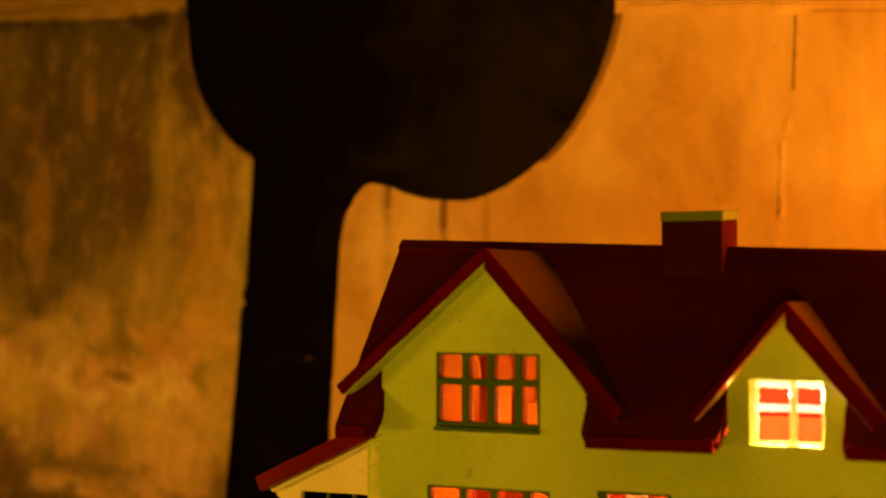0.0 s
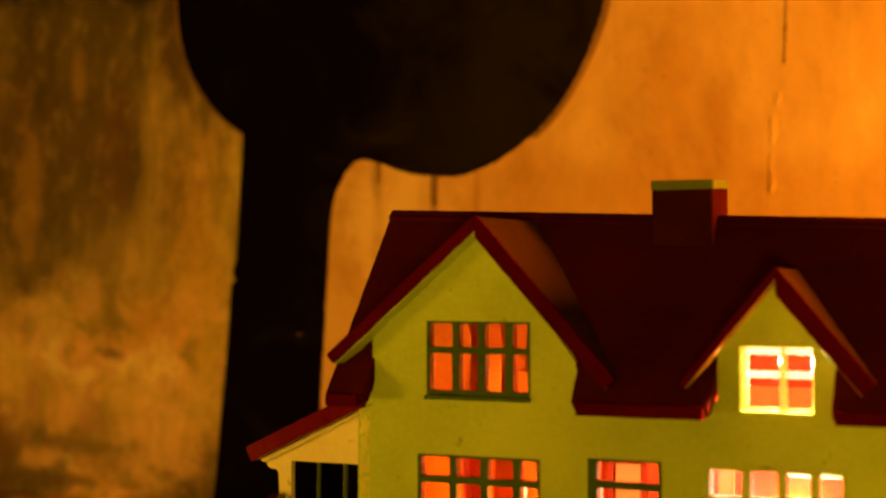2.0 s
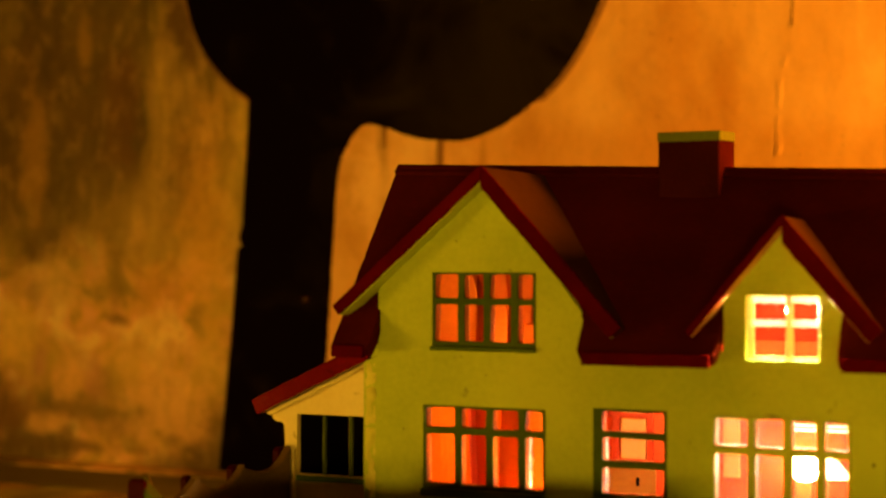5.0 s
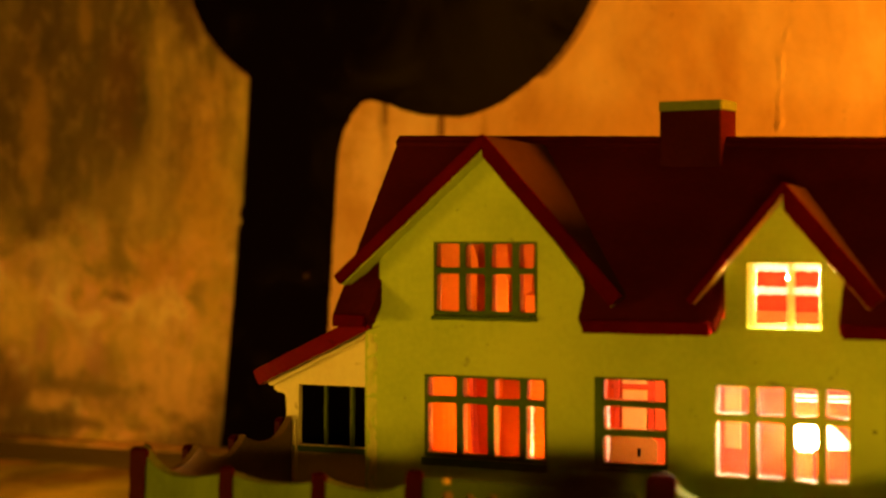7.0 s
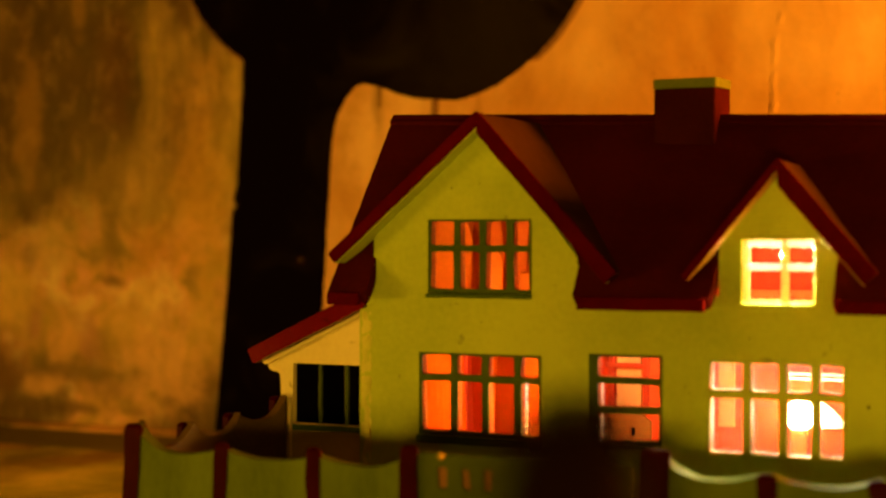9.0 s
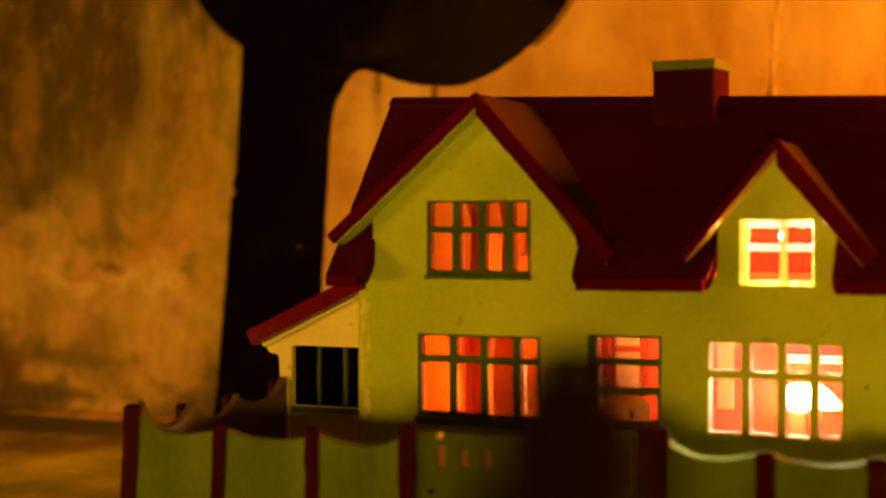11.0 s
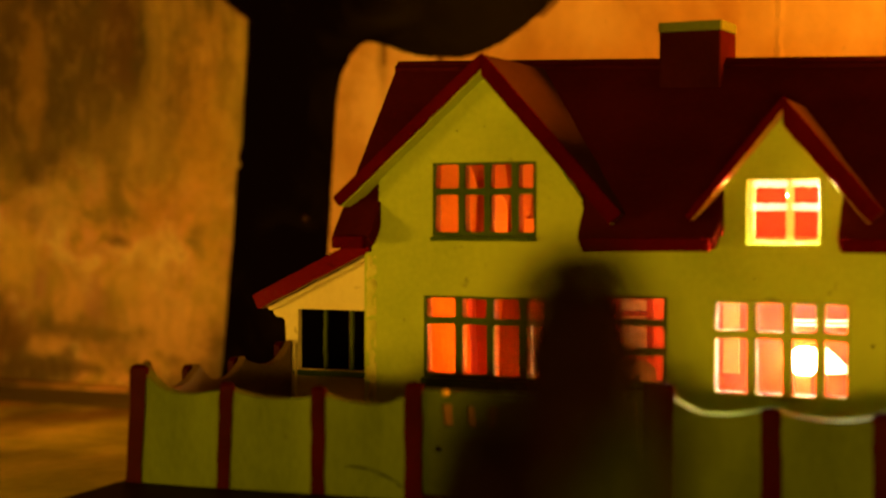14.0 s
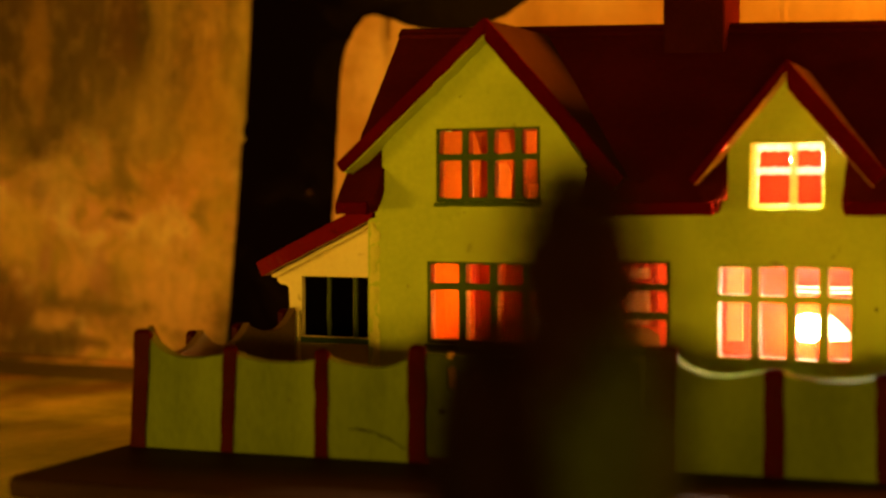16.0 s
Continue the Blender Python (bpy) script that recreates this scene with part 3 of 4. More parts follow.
END = 0.577
ML, MR, MT = -2.0, 1.15, 1.15
xs_l = [ML + (split(END) - ML) * k / 120 for k in range(121)]
xs_r = [split(END) + 0.0055 + (MR - split(END) - 0.0055) * k / 60 for k in range(61)]
zs = [TABLE_Z + (END - TABLE_Z) * k / 170 for k in range(170)]
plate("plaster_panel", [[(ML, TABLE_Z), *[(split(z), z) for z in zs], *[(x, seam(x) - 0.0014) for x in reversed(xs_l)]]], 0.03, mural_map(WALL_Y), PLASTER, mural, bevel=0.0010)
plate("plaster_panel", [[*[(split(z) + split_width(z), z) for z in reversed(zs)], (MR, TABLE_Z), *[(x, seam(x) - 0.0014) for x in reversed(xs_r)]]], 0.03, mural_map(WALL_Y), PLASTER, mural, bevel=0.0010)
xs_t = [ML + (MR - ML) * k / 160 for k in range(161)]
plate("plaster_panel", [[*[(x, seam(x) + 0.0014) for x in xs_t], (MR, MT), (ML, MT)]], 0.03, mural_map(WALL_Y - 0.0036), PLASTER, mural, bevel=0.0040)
# fine brown cracks over the lower panels and at the top of the upright joint
def crack(along, width, y, seed):
    """A thin dark crack of uneven width that follows a line of (x, z)."""
    loop = []
    for side in (1, -1):
        for k, (x, z) in enumerate(along[::side]):
            u = len(along) - 1 - k if side < 0 else k
            w = max(0.0002, width * (0.55 + 0.9 * noise.noise((u * 0.31, seed, 0)))) * side
            tall = abs(along[-1][1] - along[0][1]) > abs(along[-1][0] - along[0][0])
            loop.append((x + w, z) if tall else (x, z + w))
    plate("crack", [loop], 0.0004, mural_map(y), GROOVE, mural, "fine brown crack in the plaster", bevel=0.0001)


crack([(-0.190 + 0.0062 * k, seam(-0.190 + 0.0062 * k) + 0.0078 + 0.0012 * noise.noise((k * 0.4, 3, 0))) for k in range(32)], 0.0008, WALL_Y - 0.0041, 1)
crack([(0.008 + 0.0062 * k, seam(0.008 + 0.0062 * k) - 0.0030 + 0.0012 * noise.noise((k * 0.4, 6, 0))) for k in range(70)], 0.0011, WALL_Y - 0.0006, 2)
crack([(-0.0110 + 0.04 * (z - 0.4995) + 0.0008 * noise.noise((z * 90, 8, 0)), z) for z in (0.4950 + 0.0026 * k for k in range(31))], 0.0013, WALL_Y - 0.0005, 5)
# lumpy filler along the upright joint
bm = bmesh.new()
rims = []
for z in [z for z in zs if z < 0.470]:
    w = 0.0056 + 0.0034 * noise.noise((z * 55, 1, 0))
    h = max(0.0002, 0.0010 + 0.0022 * noise.noise((z * 75, 5, 0)))
    c = split(z) + 0.0065 + 0.0022 * noise.noise((z * 48, 9, 0))
    rims.append([bm.verts.new((on_wall(c + w * a, z)[0], WALL_Y + 0.0006 - h * max(0.0, 1 - a * a) * (1 + 0.3 * noise.noise((z * 200, a * 3, 0))), on_wall(c, z)[1])) for a in (-1, -0.6, -0.2, 0.2, 0.6, 1)])
for p, q in zip(rims, rims[1:]):
    for i in range(5):
        bm.faces.new((p[i], p[i + 1], q[i + 1], q[i]))
part("filler_ridge", bm, PLASTER, mural, "lumpy plaster filler along a crack", True)
part("backing_board", block(on_wall(ML, 0)[0], on_wall(MR, 0)[0], WALL_Y + 0.031, WALL_Y + 0.045, TABLE_Z, MT, 0.001), SOCLE, mural)
part("foot_fillet", block(-2.0, MR, WALL_Y - 0.046, WALL_Y - 0.001, TABLE_Z, TABLE_Z + 0.0040, 0.0018), PLASTER, mural, "stained plaster fillet along the foot")

# the painted tree: trunk and round crown, a coat of black paint on the plaster
right_side = smooth_line([(-0.567, -0.015), (-0.5604, 0.1098), (-0.5518, 0.2523), (-0.5445, 0.3523), (-0.5305, 0.3882), (-0.5228, 0.4000), (-0.5078, 0.4110), (-0.4780, 0.4050),
                          (-0.4420, 0.3928), (-0.4070, 0.3885), (-0.3800, 0.3878), (-0.3400, 0.4000), (-0.3040, 0.4225), (-0.2750, 0.4465), (-0.2520, 0.4750), (-0.2310, 0.5113), (-0.2150, 0.5490), (-0.2050, 0.5868), (-0.2040, 0.5939)])
crown_top = smooth_line([(-0.2040, 0.5939), (-0.208, 0.68), (-0.28, 0.80), (-0.47, 0.87), (-0.66, 0.82), (-0.755, 0.71), (-0.7640, 0.6097)])
left_side = smooth_line([(-0.7640, 0.6097), (-0.7595, 0.5760), (-0.7455, 0.5331), (-0.7215, 0.4953), (-0.6940, 0.4670), (-0.6666, 0.4478)])
trunk = [(-0.6666, 0.4478), (-0.6761, 0.2934), (-0.6817, 0.2759), (-0.6765, 0.2670), (-0.6832, 0.2598), (-0.6892, 0.1813), (-0.7044, 0.0271), (-0.7090, -0.015)]
tree = right_side + crown_top[1:] + left_side[1:] + trunk[1:]
across = [-0.2055 - 0.5585 * k / 60 for k in range(61)]
low = [p for p in tree if p[1] < seam(p[0]) - 0.0002]
high = [p for p in tree if p[1] > seam(p[0]) + 0.0002]
first_left = next(i for i, p in enumerate(low) if p[0] < -0.7 and p[1] > 0.55)
low = low[:first_left] + [(x, seam(x) - 0.0002) for x in across] + low[first_left:]
high = high + [(x, seam(x) - 0.0032) for x in reversed(across)]
cx, cz = -0.48, 0.61
rim_line = [(cx + (x - cx) * 1.022 + 0.002, cz + (z - cz) * 1.018) for x, z in low if z > 0.43]
plate("painted_rim", [[(x, min(z, seam(x) - 0.0014)) for x, z in rim_line]], 0.0004, mural_map(WALL_Y - 0.0004), GROOVE, mural, "thin brown painted rim round the crown", bevel=0.0001)
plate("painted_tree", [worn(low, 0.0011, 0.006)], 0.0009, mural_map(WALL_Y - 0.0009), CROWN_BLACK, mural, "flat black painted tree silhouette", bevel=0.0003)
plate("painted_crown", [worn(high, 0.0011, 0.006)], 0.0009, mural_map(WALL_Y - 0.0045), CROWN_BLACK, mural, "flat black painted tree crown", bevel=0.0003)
for x, z0, z1, w in ((-0.4110, 0.352, 0.3945, 0.0085), (-0.4830, 0.380, 0.409, 0.0050)):
    plate("paint_drip", [[(x - w * 0.5, z1), (x - w * 0.35, z0 + 0.004), (x, z0), (x + w * 0.35, z0 + 0.004), (x + w * 0.5, z1)]], 0.0006, mural_map(WALL_Y - 0.0006), GROOVE, mural, "thin run of dark paint", bevel=0.0002)

for x, z, r in ((-0.5885, 0.2014, 0.0038), (-0.5800, 0.0920, 0.0020)):
    plate("chip", [[(x + r * math.cos(a) * (1 + 0.3 * math.sin(2 * a + 1)), z + 0.8 * r * math.sin(a)) for a in (math.pi * k / 6 for k in range(12))]], 0.0010, mural_map(WALL_Y - 0.0012), UMBER_CHIP, mural, "small chip in the black paint", bevel=0.0002)

# ---------------------------------------------------------------- base board of the model
BASE = 0.024


def warp(x):
    """The base board is a little higher towards the right."""
    return 0.022 * (x + 0.28)


base = empty("base_board", "dark brown wooden base board under the model house", "base board", (0.05, 0.79, TABLE_Z))
plate("board", [rounded(-0.348, 0.45, 0.529, 1.06, 0.008)], 0.0125, lambda u, v, w: (u, v, BASE - 0.0125 + w + warp(u)), SOCLE, base, bevel=0.003)
for x in (-0.30, 0.05, 0.40):
    part("batten", block(x - 0.02, x + 0.02, 0.56, 1.03, TABLE_Z, BASE - 0.0123 + warp(x), 0.001), SOCLE, base)

# ---------------------------------------------------------------- the model house
F = 0.777            # front of the main wall
T = 0.011            # thickness of the sawn boards
EAVE_Y, EAVE_Z, RIDGE_Y, RIDGE_Z = 0.757, 0.186, 0.864, 0.322
LEFT, RIGHT, BACK = -0.231, 0.250, 0.960
ROOM_Y = 0.957       # face of the lining at the back of the rooms

house = empty("model_house", "lit pale green model house with oxblood red roofs", "model house", (0.0, 0.84, BASE))

# windows: x0, x1, z0, z1, bars across (heights), bars upright
WINDOWS = {
    "gable": (-0.1773, -0.1004, 0.1865, 0.2380, (0.2178,), (-0.1556, -0.1361, -0.1157)),
    "lower_left": (-0.1842, -0.0934, 0.0860, 0.1440, (0.1265,), (-0.1578, -0.1343, -0.1100)),
    "lower_middle": (-0.0590, -0.0090, 0.0870, 0.1468, (0.1294, 0.1098), ()),
    "lower_right": (0.0210, 0.1085, 0.0820, 0.1455, (0.1233,), (0.0467, 0.0693, 0.0897)),
    "dormer": (0.0424, 0.0897, 0.1820, 0.2245, (0.2045,), (0.0672,)),
}
outline = [(LEFT, BASE - 0.002), (RIGHT, BASE - 0.002), (RIGHT, 0.187), (0.1025, 0.187), (0.1025, 0.216), (0.0663, 0.2655), (0.0292, 0.2195), (0.0292, 0.187),
           (-0.0640, 0.187), (-0.0640, 0.2060), (-0.1360, 0.3030), (-0.2197, 0.2255), (-0.2197, 0.177), (LEFT, 0.173)]
plate("front_wall", [worn(outline, 0.0003)] + [rect(w[0], w[1], w[2], w[3]) for w in WINDOWS.values()], T, xz(F), GREEN, house, "pale green painted front wall", bevel=0.0006)


def window(w, color, inner, sill=0.0, side=0.0013, deep=0.0080, glazed=False):
    """A fretwork window: a painted face with hand-cut rounded panes on a deep core of bare wood, set a hair proud in its opening."""
    x0, x1, z0, z1, across, upright = w
    b = 0.0019
    ux = [x0 + side, *[v for u in upright for v in (u - b, u + b)], x1 - 0.0010]
    zz = [z0 + 0.0022, *[v for a in sorted(across) for v in (a - 0.0017, a + 0.0017)], z1 - 0.0009]
    holes = [rounded(ux[i], ux[i + 1], zz[k], zz[k + 1], 0.0022, 0.0004) for i in range(0, len(ux), 2) for k in range(0, len(zz), 2)]
    outer = rect(x0 + 0.0003, x1 - 0.0003, z0 + 0.0003, z1 - 0.0003)
    ob = plate("window_frame", [outer] + holes, 0.0030, xz(F - 0.0008), color, house, "sawn window frame with rounded panes", bevel=0.0005)
    plate("frame_core", [outer] + holes, deep, xz(F + 0.0023), inner, ob, "bare edge of the sawn board", bevel=0.0003)
    if glazed:
        for loop in holes:
            plate("pane", [loop], 0.0009, xz(F + 0.0151), GLAZING, ob, "hazed clear plastic pane", bevel=0.0002)
    if sill:
        part("sill", block(x0 - 0.001, x1 + 0.001, F - 0.004, F - 0.0009, z0 - sill, z0 - 0.0004, 0.0008, 0, 0.0004), DARK_GREEN, ob, "dark green painted sill")
    return ob


window(WINDOWS["gable"], DARK_GREEN, BARE, 0.0035)
window(WINDOWS["lower_left"], DARK_GREEN, BARE, 0.006)
window(WINDOWS["lower_middle"], DARK_GREEN, BARE, 0.003, 0.0056)
window(WINDOWS["lower_right"], GREEN, WHITE, 0, 0.0014, 0.0125, True)
# the dormer's window: thin cream stiles, with milky rails lit from behind by an unseen added bulb
x0, x1, z0, z1, (bar,), (mid,) = WINDOWS["dormer"]
lights = ((x0 + 0.0052, mid + 0.0008), (mid + 0.0052, x1 - 0.0010))
dormer_window = plate("window_frame", [rect(x0 + 0.0003, x1 - 0.0003, z0 + 0.0003, z1 - 0.0003)] + [rounded(a, b_, z0 + 0.0026, z1 - 0.0008, 0.0012, 0.0003) for a, b_ in lights],
                      0.0012, xz(F + 0.0045), CREAM_SHEET, house, "thin cream window frame with four panes", bevel=0.0003)


def rail(a, b_, low_, high_, drip):
    """A thin rail with a hand-cut, wavy edge."""
    n_ = 14
    up_ = [(a + (b_ - a) * k / n_, high_ + 0.0007 * noise.noise((k * 0.55, a * 400, high_ * 90))) for k in range(n_ + 1)]
    dn_ = [(a + (b_ - a) * k / n_, low_ + drip * noise.noise((k * 0.8, a * 300, low_ * 70 + 5))) for k in range(n_ + 1)]
    plate("rail", [up_ + dn_[::-1]], 0.0010, xz(F + 0.0032), MILKY, dormer_window, "thin milky white rail with the lamp shining through", bevel=0.0002)


for a, b_ in lights:
    rail(a - 0.0012, b_ + 0.0008, 0.2196, z1 - 0.0008, 0.0010)
    rail(a - 0.0012, b_ + 0.0008, 0.2043, 0.2083, 0.0004)

# side, back and inner walls
part("side_wall", block(LEFT, LEFT + T, F + T, BACK, BASE, 0.186, 0.0006), GREEN, house, "pale green painted side wall")
part("side_wall", block(RIGHT - T, RIGHT, F + T, BACK, BASE, 0.186, 0.0006), GREEN, house, "pale green painted side wall")
part("back_wall", block(LEFT, RIGHT, BACK, BACK + T, BASE, 0.186, 0.0006), GREEN, house, "pale green painted back wall")
part("room_lining", block(LEFT + T, RIGHT - T, ROOM_Y, BACK - 0.0004, BASE + 0.002, 0.186, 0.0006), INSIDE, house, "orange red painted room wall")
part("room_lining", block(LEFT + T, LEFT + T + 0.002, F + T, ROOM_Y, BASE + 0.004, 0.186, 0.0004), INSIDE, house, "orange red painted room wall")
part("room_floor", block(LEFT + T, RIGHT - T, F + T, ROOM_Y, BASE, BASE + 0.004, 0.0006), INSIDE, house, "orange red painted room floor")
# a panelled door at the back of the middle room, with peach panels and white rails beside it
for x0, x1, z0, z1 in ((-0.0881, -0.0674, 0.0883, 0.1340), (-0.0060, 0.0067, 0.0778, 0.1360)):
    part("inner_panel", block(x0, x1, ROOM_Y - 0.0030, ROOM_Y - 0.0004, z0, z1, 0.0008), PEACH, house, "peach coloured panel on the room wall")
door = plate("inner_door", [worn([(-0.0985, 0.034), (-0.0600, 0.034), (-0.0600, 0.0790), (-0.0680, 0.0846), (-0.0815, 0.0862), (-0.0985, 0.0846)])], 0.0030, xz(ROOM_Y - 0.0034), DOOR_ORANGE, house, "dull orange door with an arched top edge")
part("door_knob", block(-0.0752, -0.0726, ROOM_Y - 0.0052, ROOM_Y - 0.0036, 0.0670, 0.0740, 0.0010), BARK, door, "small dark oval knob")
part("inner_frame", block(-0.0967, -0.0640, ROOM_Y - 0.0060, ROOM_Y - 0.0034, 0.1210, 0.1252, 0.0006), DOOR_RED, house, "dark red rail on the room wall")
for x in (-0.0919, -0.0635):
    part("inner_frame", block(x - 0.0024, x + 0.0024, ROOM_Y - 0.0058, ROOM_Y - 0.0032, 0.0870, 0.1380, 0.0006), DOOR_RED, house, "dark red stile on the room wall")
for z0, z1 in ((0.1170, 0.1192), (0.1206, 0.1226)):
    part("inner_rail", block(0.0460, 0.0905, ROOM_Y - 0.0050, ROOM_Y - 0.0006, z0, z1, 0.0005, 0, 0.0004), WHITE, house, "white painted rail on the room wall")
# the bulb's reflection on the wall, built as a thin white shape
plate("wall_gleam", [worn([(0.0580, 0.0803), (0.0905, 0.0815), (0.0892, 0.0850), (0.0831, 0.0924), (0.0729, 0.1006), (0.0600, 0.1010)], 0.0004)], 0.0016, xz(ROOM_Y - 0.0022), WHITE, house, "white patch for bulb light reflected on the room wall", bevel=0.0003)

# thick brush dabs down the corner where the lean-to meets the wall
bm = bmesh.new()
rows = []
for k in range(70):
    z = 0.046 + 0.126 * k / 69
    rows.append([bm.verts.new((LEFT + 0.0002 + 0.0098 * a, F + 0.0006 - 0.0034 * math.sin(math.pi * a) ** 0.7 * max(0.05, 0.45 + noise.noise((a * 2.4, z * 170, 2.0))), z)) for a in (0, 0.12, 0.28, 0.45, 0.62, 0.8, 1.0)])
for p, q in zip(rows, rows[1:]):
    for i in range(6):
        bm.faces.new((p[i], p[i + 1], q[i + 1], q[i]))
part("corner_daub", bm, DAUB, house, "thick uneven paint along the corner", True)

# gable ends of the main roof
for x in (LEFT, RIGHT - T):
    plate("roof_end", [[(F + T, 0.186), (BACK, 0.186), (RIDGE_Y, RIDGE_Z - 0.030)]], T, lambda u, v, w, x=x: (x + w, u, v), GREEN, house, "pale green roof end board")

# main roof: two sloping boards, the front one cut away for gable and dormer
SLOPE = math.hypot(RIDGE_Y - EAVE_Y, RIDGE_Z - EAVE_Z)
CA, SA = (RIDGE_Y - EAVE_Y) / SLOPE, (RIDGE_Z - EAVE_Z) / SLOPE


def front_slope(u, v, w):
    """(x, way up the slope, depth below the upper face)"""
    return (u, EAVE_Y + v * CA + w * SA, EAVE_Z + v * SA - w * CA - 0.0336 * (u + 0.243) * v / SLOPE)


def up(z):
    return (z - EAVE_Z) / SA


front_loop = [(-0.247, 0), (-0.2190, 0), (-0.2190, up(0.226)), (-0.1360, up(0.300)), (-0.0647, up(0.2080)), (-0.0647, up(0.187)), (-0.0618, 0), (0.0248, 0), (0.0276, up(0.200)), (0.0276, up(0.2165)),
              (0.0665, up(0.262)), (0.1038, up(0.216)), (0.1038, 0), (0.268, 0), (0.262, SLOPE), (-0.243, SLOPE)]
plate("front_roof", [worn(front_loop)], 0.011, front_slope, ROOF, house, "oxblood painted front roof board", bevel=0.0010)


def back_slope(u, v, w):
    return (u, 2 * RIDGE_Y + 0.001 - EAVE_Y - v * CA - w * SA, EAVE_Z + v * SA - w * CA - 0.0336 * (u + 0.243) * v / SLOPE)


plate("attic_lining", [[(LEFT + T, 0.012), (RIGHT - T, 0.012), (RIGHT - T, SLOPE - 0.012), (LEFT + T, SLOPE - 0.012)]], 0.003, lambda u, v, w: back_slope(u, v, w + 0.0115), ATTIC, house, "dull red painted attic lining")
plate("back_roof", [[(-0.247, 0), (0.268, 0), (0.262, SLOPE), (-0.243, SLOPE)]], 0.011, back_slope, ROOF, house, "oxblood painted back roof board", bevel=0.0010)
for x0, x1 in ((-0.2465, -0.2215), (-0.0613, 0.0236), (0.1050, 0.2675)):
    part("fascia", block(x0, x1, EAVE_Y - 0.0035, EAVE_Y + 0.0035, EAVE_Z - 0.0085, EAVE_Z + 0.0005, 0.0012, 0, 0.0003), RED, house, "dark red painted eave strip")


def roof_y(x, z):
    """Depth at which the front roof has the height z."""
    return EAVE_Y + (z - EAVE_Z) * (RIDGE_Y - EAVE_Y) / (RIDGE_Z - 0.0336 * (x + 0.243) - EAVE_Z)


def little_roof(apex, foot_l, foot_r, thick_l, thick_r, y0, spread, under):
    """Two boards that lean on each other over a gable: red front edges, brown tops and, below, a soffit coloured as
    given.
    """
    for foot, thick in ((foot_l, thick_l), (foot_r, thick_r)):
        dx, dz = foot[0] - apex[0], foot[1] - apex[1]
        n = math.hypot(dx, dz)
        s = 1 if dx > 0 else -1

        def band(a, b):
            """Outline of a layer from a to b below the upper face."""
            nx, nz = -abs(dz) / n * s, -abs(dx) / n
            k = n / abs(dx)
            return [(apex[0], apex[1] - a * k), (foot[0] + nx * a, foot[1] + nz * a), (foot[0] + nx * b, foot[1] + nz * b), (apex[0], apex[1] - b * k)]

        def to_roof(x, z):
            return min(roof_y(x, z) + 0.009, RIDGE_Y)

        def lean(x, z):
            return spread * max(0.0, (z - foot[1]) / (apex[1] - foot[1]))

        ob = part("gable_roof", prism(band(0, thick - 0.0015), y0 + 0.003, to_roof, lean), BROWN_ROOF, house, "brown painted gable roof board")
        part("bargeboard", prism(band(-0.0005, thick), y0, lambda x, z: y0 + 0.0035), RED, ob, "dark red painted front edge")
        part("soffit", prism(band(thick - 0.0014, thick + 0.0006), y0 + 0.0037, lambda x, z: F + 0.004), under, ob, "painted underside")


little_roof((-0.1335, 0.3120), (-0.2472, 0.2131), (-0.0350, 0.2020), 0.0078, 0.0105, 0.7570, 0.012, GREEN)
little_roof((0.0684, 0.2755), (0.0072, 0.2003), (0.1290, 0.2030), 0.0044, 0.0112, 0.7590, 0.004, LIT_SOFFIT)

# rounded cap along the ridge
bm = bmesh.new()
caps = []
for x in (-0.2445, -0.2425, 0.2600, 0.2620):
    r = 0.0046 if -0.243 < x < 0.261 else 0.0030
    caps.append([bm.verts.new((x, RIDGE_Y + 0.0005 + r * 1.2 * math.cos(a), RIDGE_Z - 0.0336 * (x + 0.243) - 0.0042 + r * math.sin(a))) for a in (2 * math.pi * k / 16 for k in range(16))])
for a, b in zip(caps, caps[1:]):
    for i in range(16):
        bm.faces.new((a[i], a[(i + 1) % 16], b[(i + 1) % 16], b[i]))
bm.faces.new(caps[0][::-1])
bm.faces.new(caps[-1])
part("ridge_cap", bm, ROOF, house, "", True)

# chimney
def stack(e):
    return rect(-0.0307 - e, 0.0122 + e, 0.846 - e, 0.900 + e)


chimney = plate("chimney", [worn(stack(0), 0.0003)], 0.0565, lambda u, v, w: (u, v, 0.275 + w * (1 + 1.1 * (v - 0.846))), CHIMNEY_RED, house, "dull oxblood painted chimney block", bevel=0.0008)
plate("chimney_rim", [worn(stack(0.0006), 0.0003)], 0.0070, lambda u, v, w: (u, v, 0.3315 + w + 0.062 * (v - 0.846)), RIM_GREEN, chimney, "pale green painted rim", bevel=0.0008)

# lean-to on the left
LY = 0.8015
LX = -0.3100
lean_outline = [(LX, BASE - 0.002), (LEFT - 0.0006, BASE - 0.002), (LEFT - 0.0006, 0.1755), (-0.3255, 0.1315), (-0.3212, 0.1292), (-0.3204, 0.1258), (-0.3178, 0.1240), (-0.3128, 0.1238), (-0.3106, 0.1215), (LX + 0.0001, 0.1100)]
plate("lean_to_wall", [worn(lean_outline, 0.0003, 0.004, 0.0016), rect(-0.3000, LEFT - 0.0030, 0.0840, 0.1305)], 0.006, xz(LY), CREAM, house, "cream painted lean-to wall", bevel=0.0006)
part("lean_to_side", block(LX, LX + 0.006, LY + 0.006, 0.905, BASE, 0.126, 0.0006), CREAM, house)
# black boards that put the darkness inside the lean-to into colour
part("lean_to_dark", block(LX + 0.0062, LX + 0.0080, LY + 0.0062, 0.893, BASE, 0.128, 0.0004), BLACK, house, "black board for the dark inside the lean-to")
part("lean_to_back", block(LX + 0.0082, LEFT - 0.001, 0.894, 0.905, BASE, 0.150, 0.0006), BLACK, house, "black board for the dark inside the lean-to")
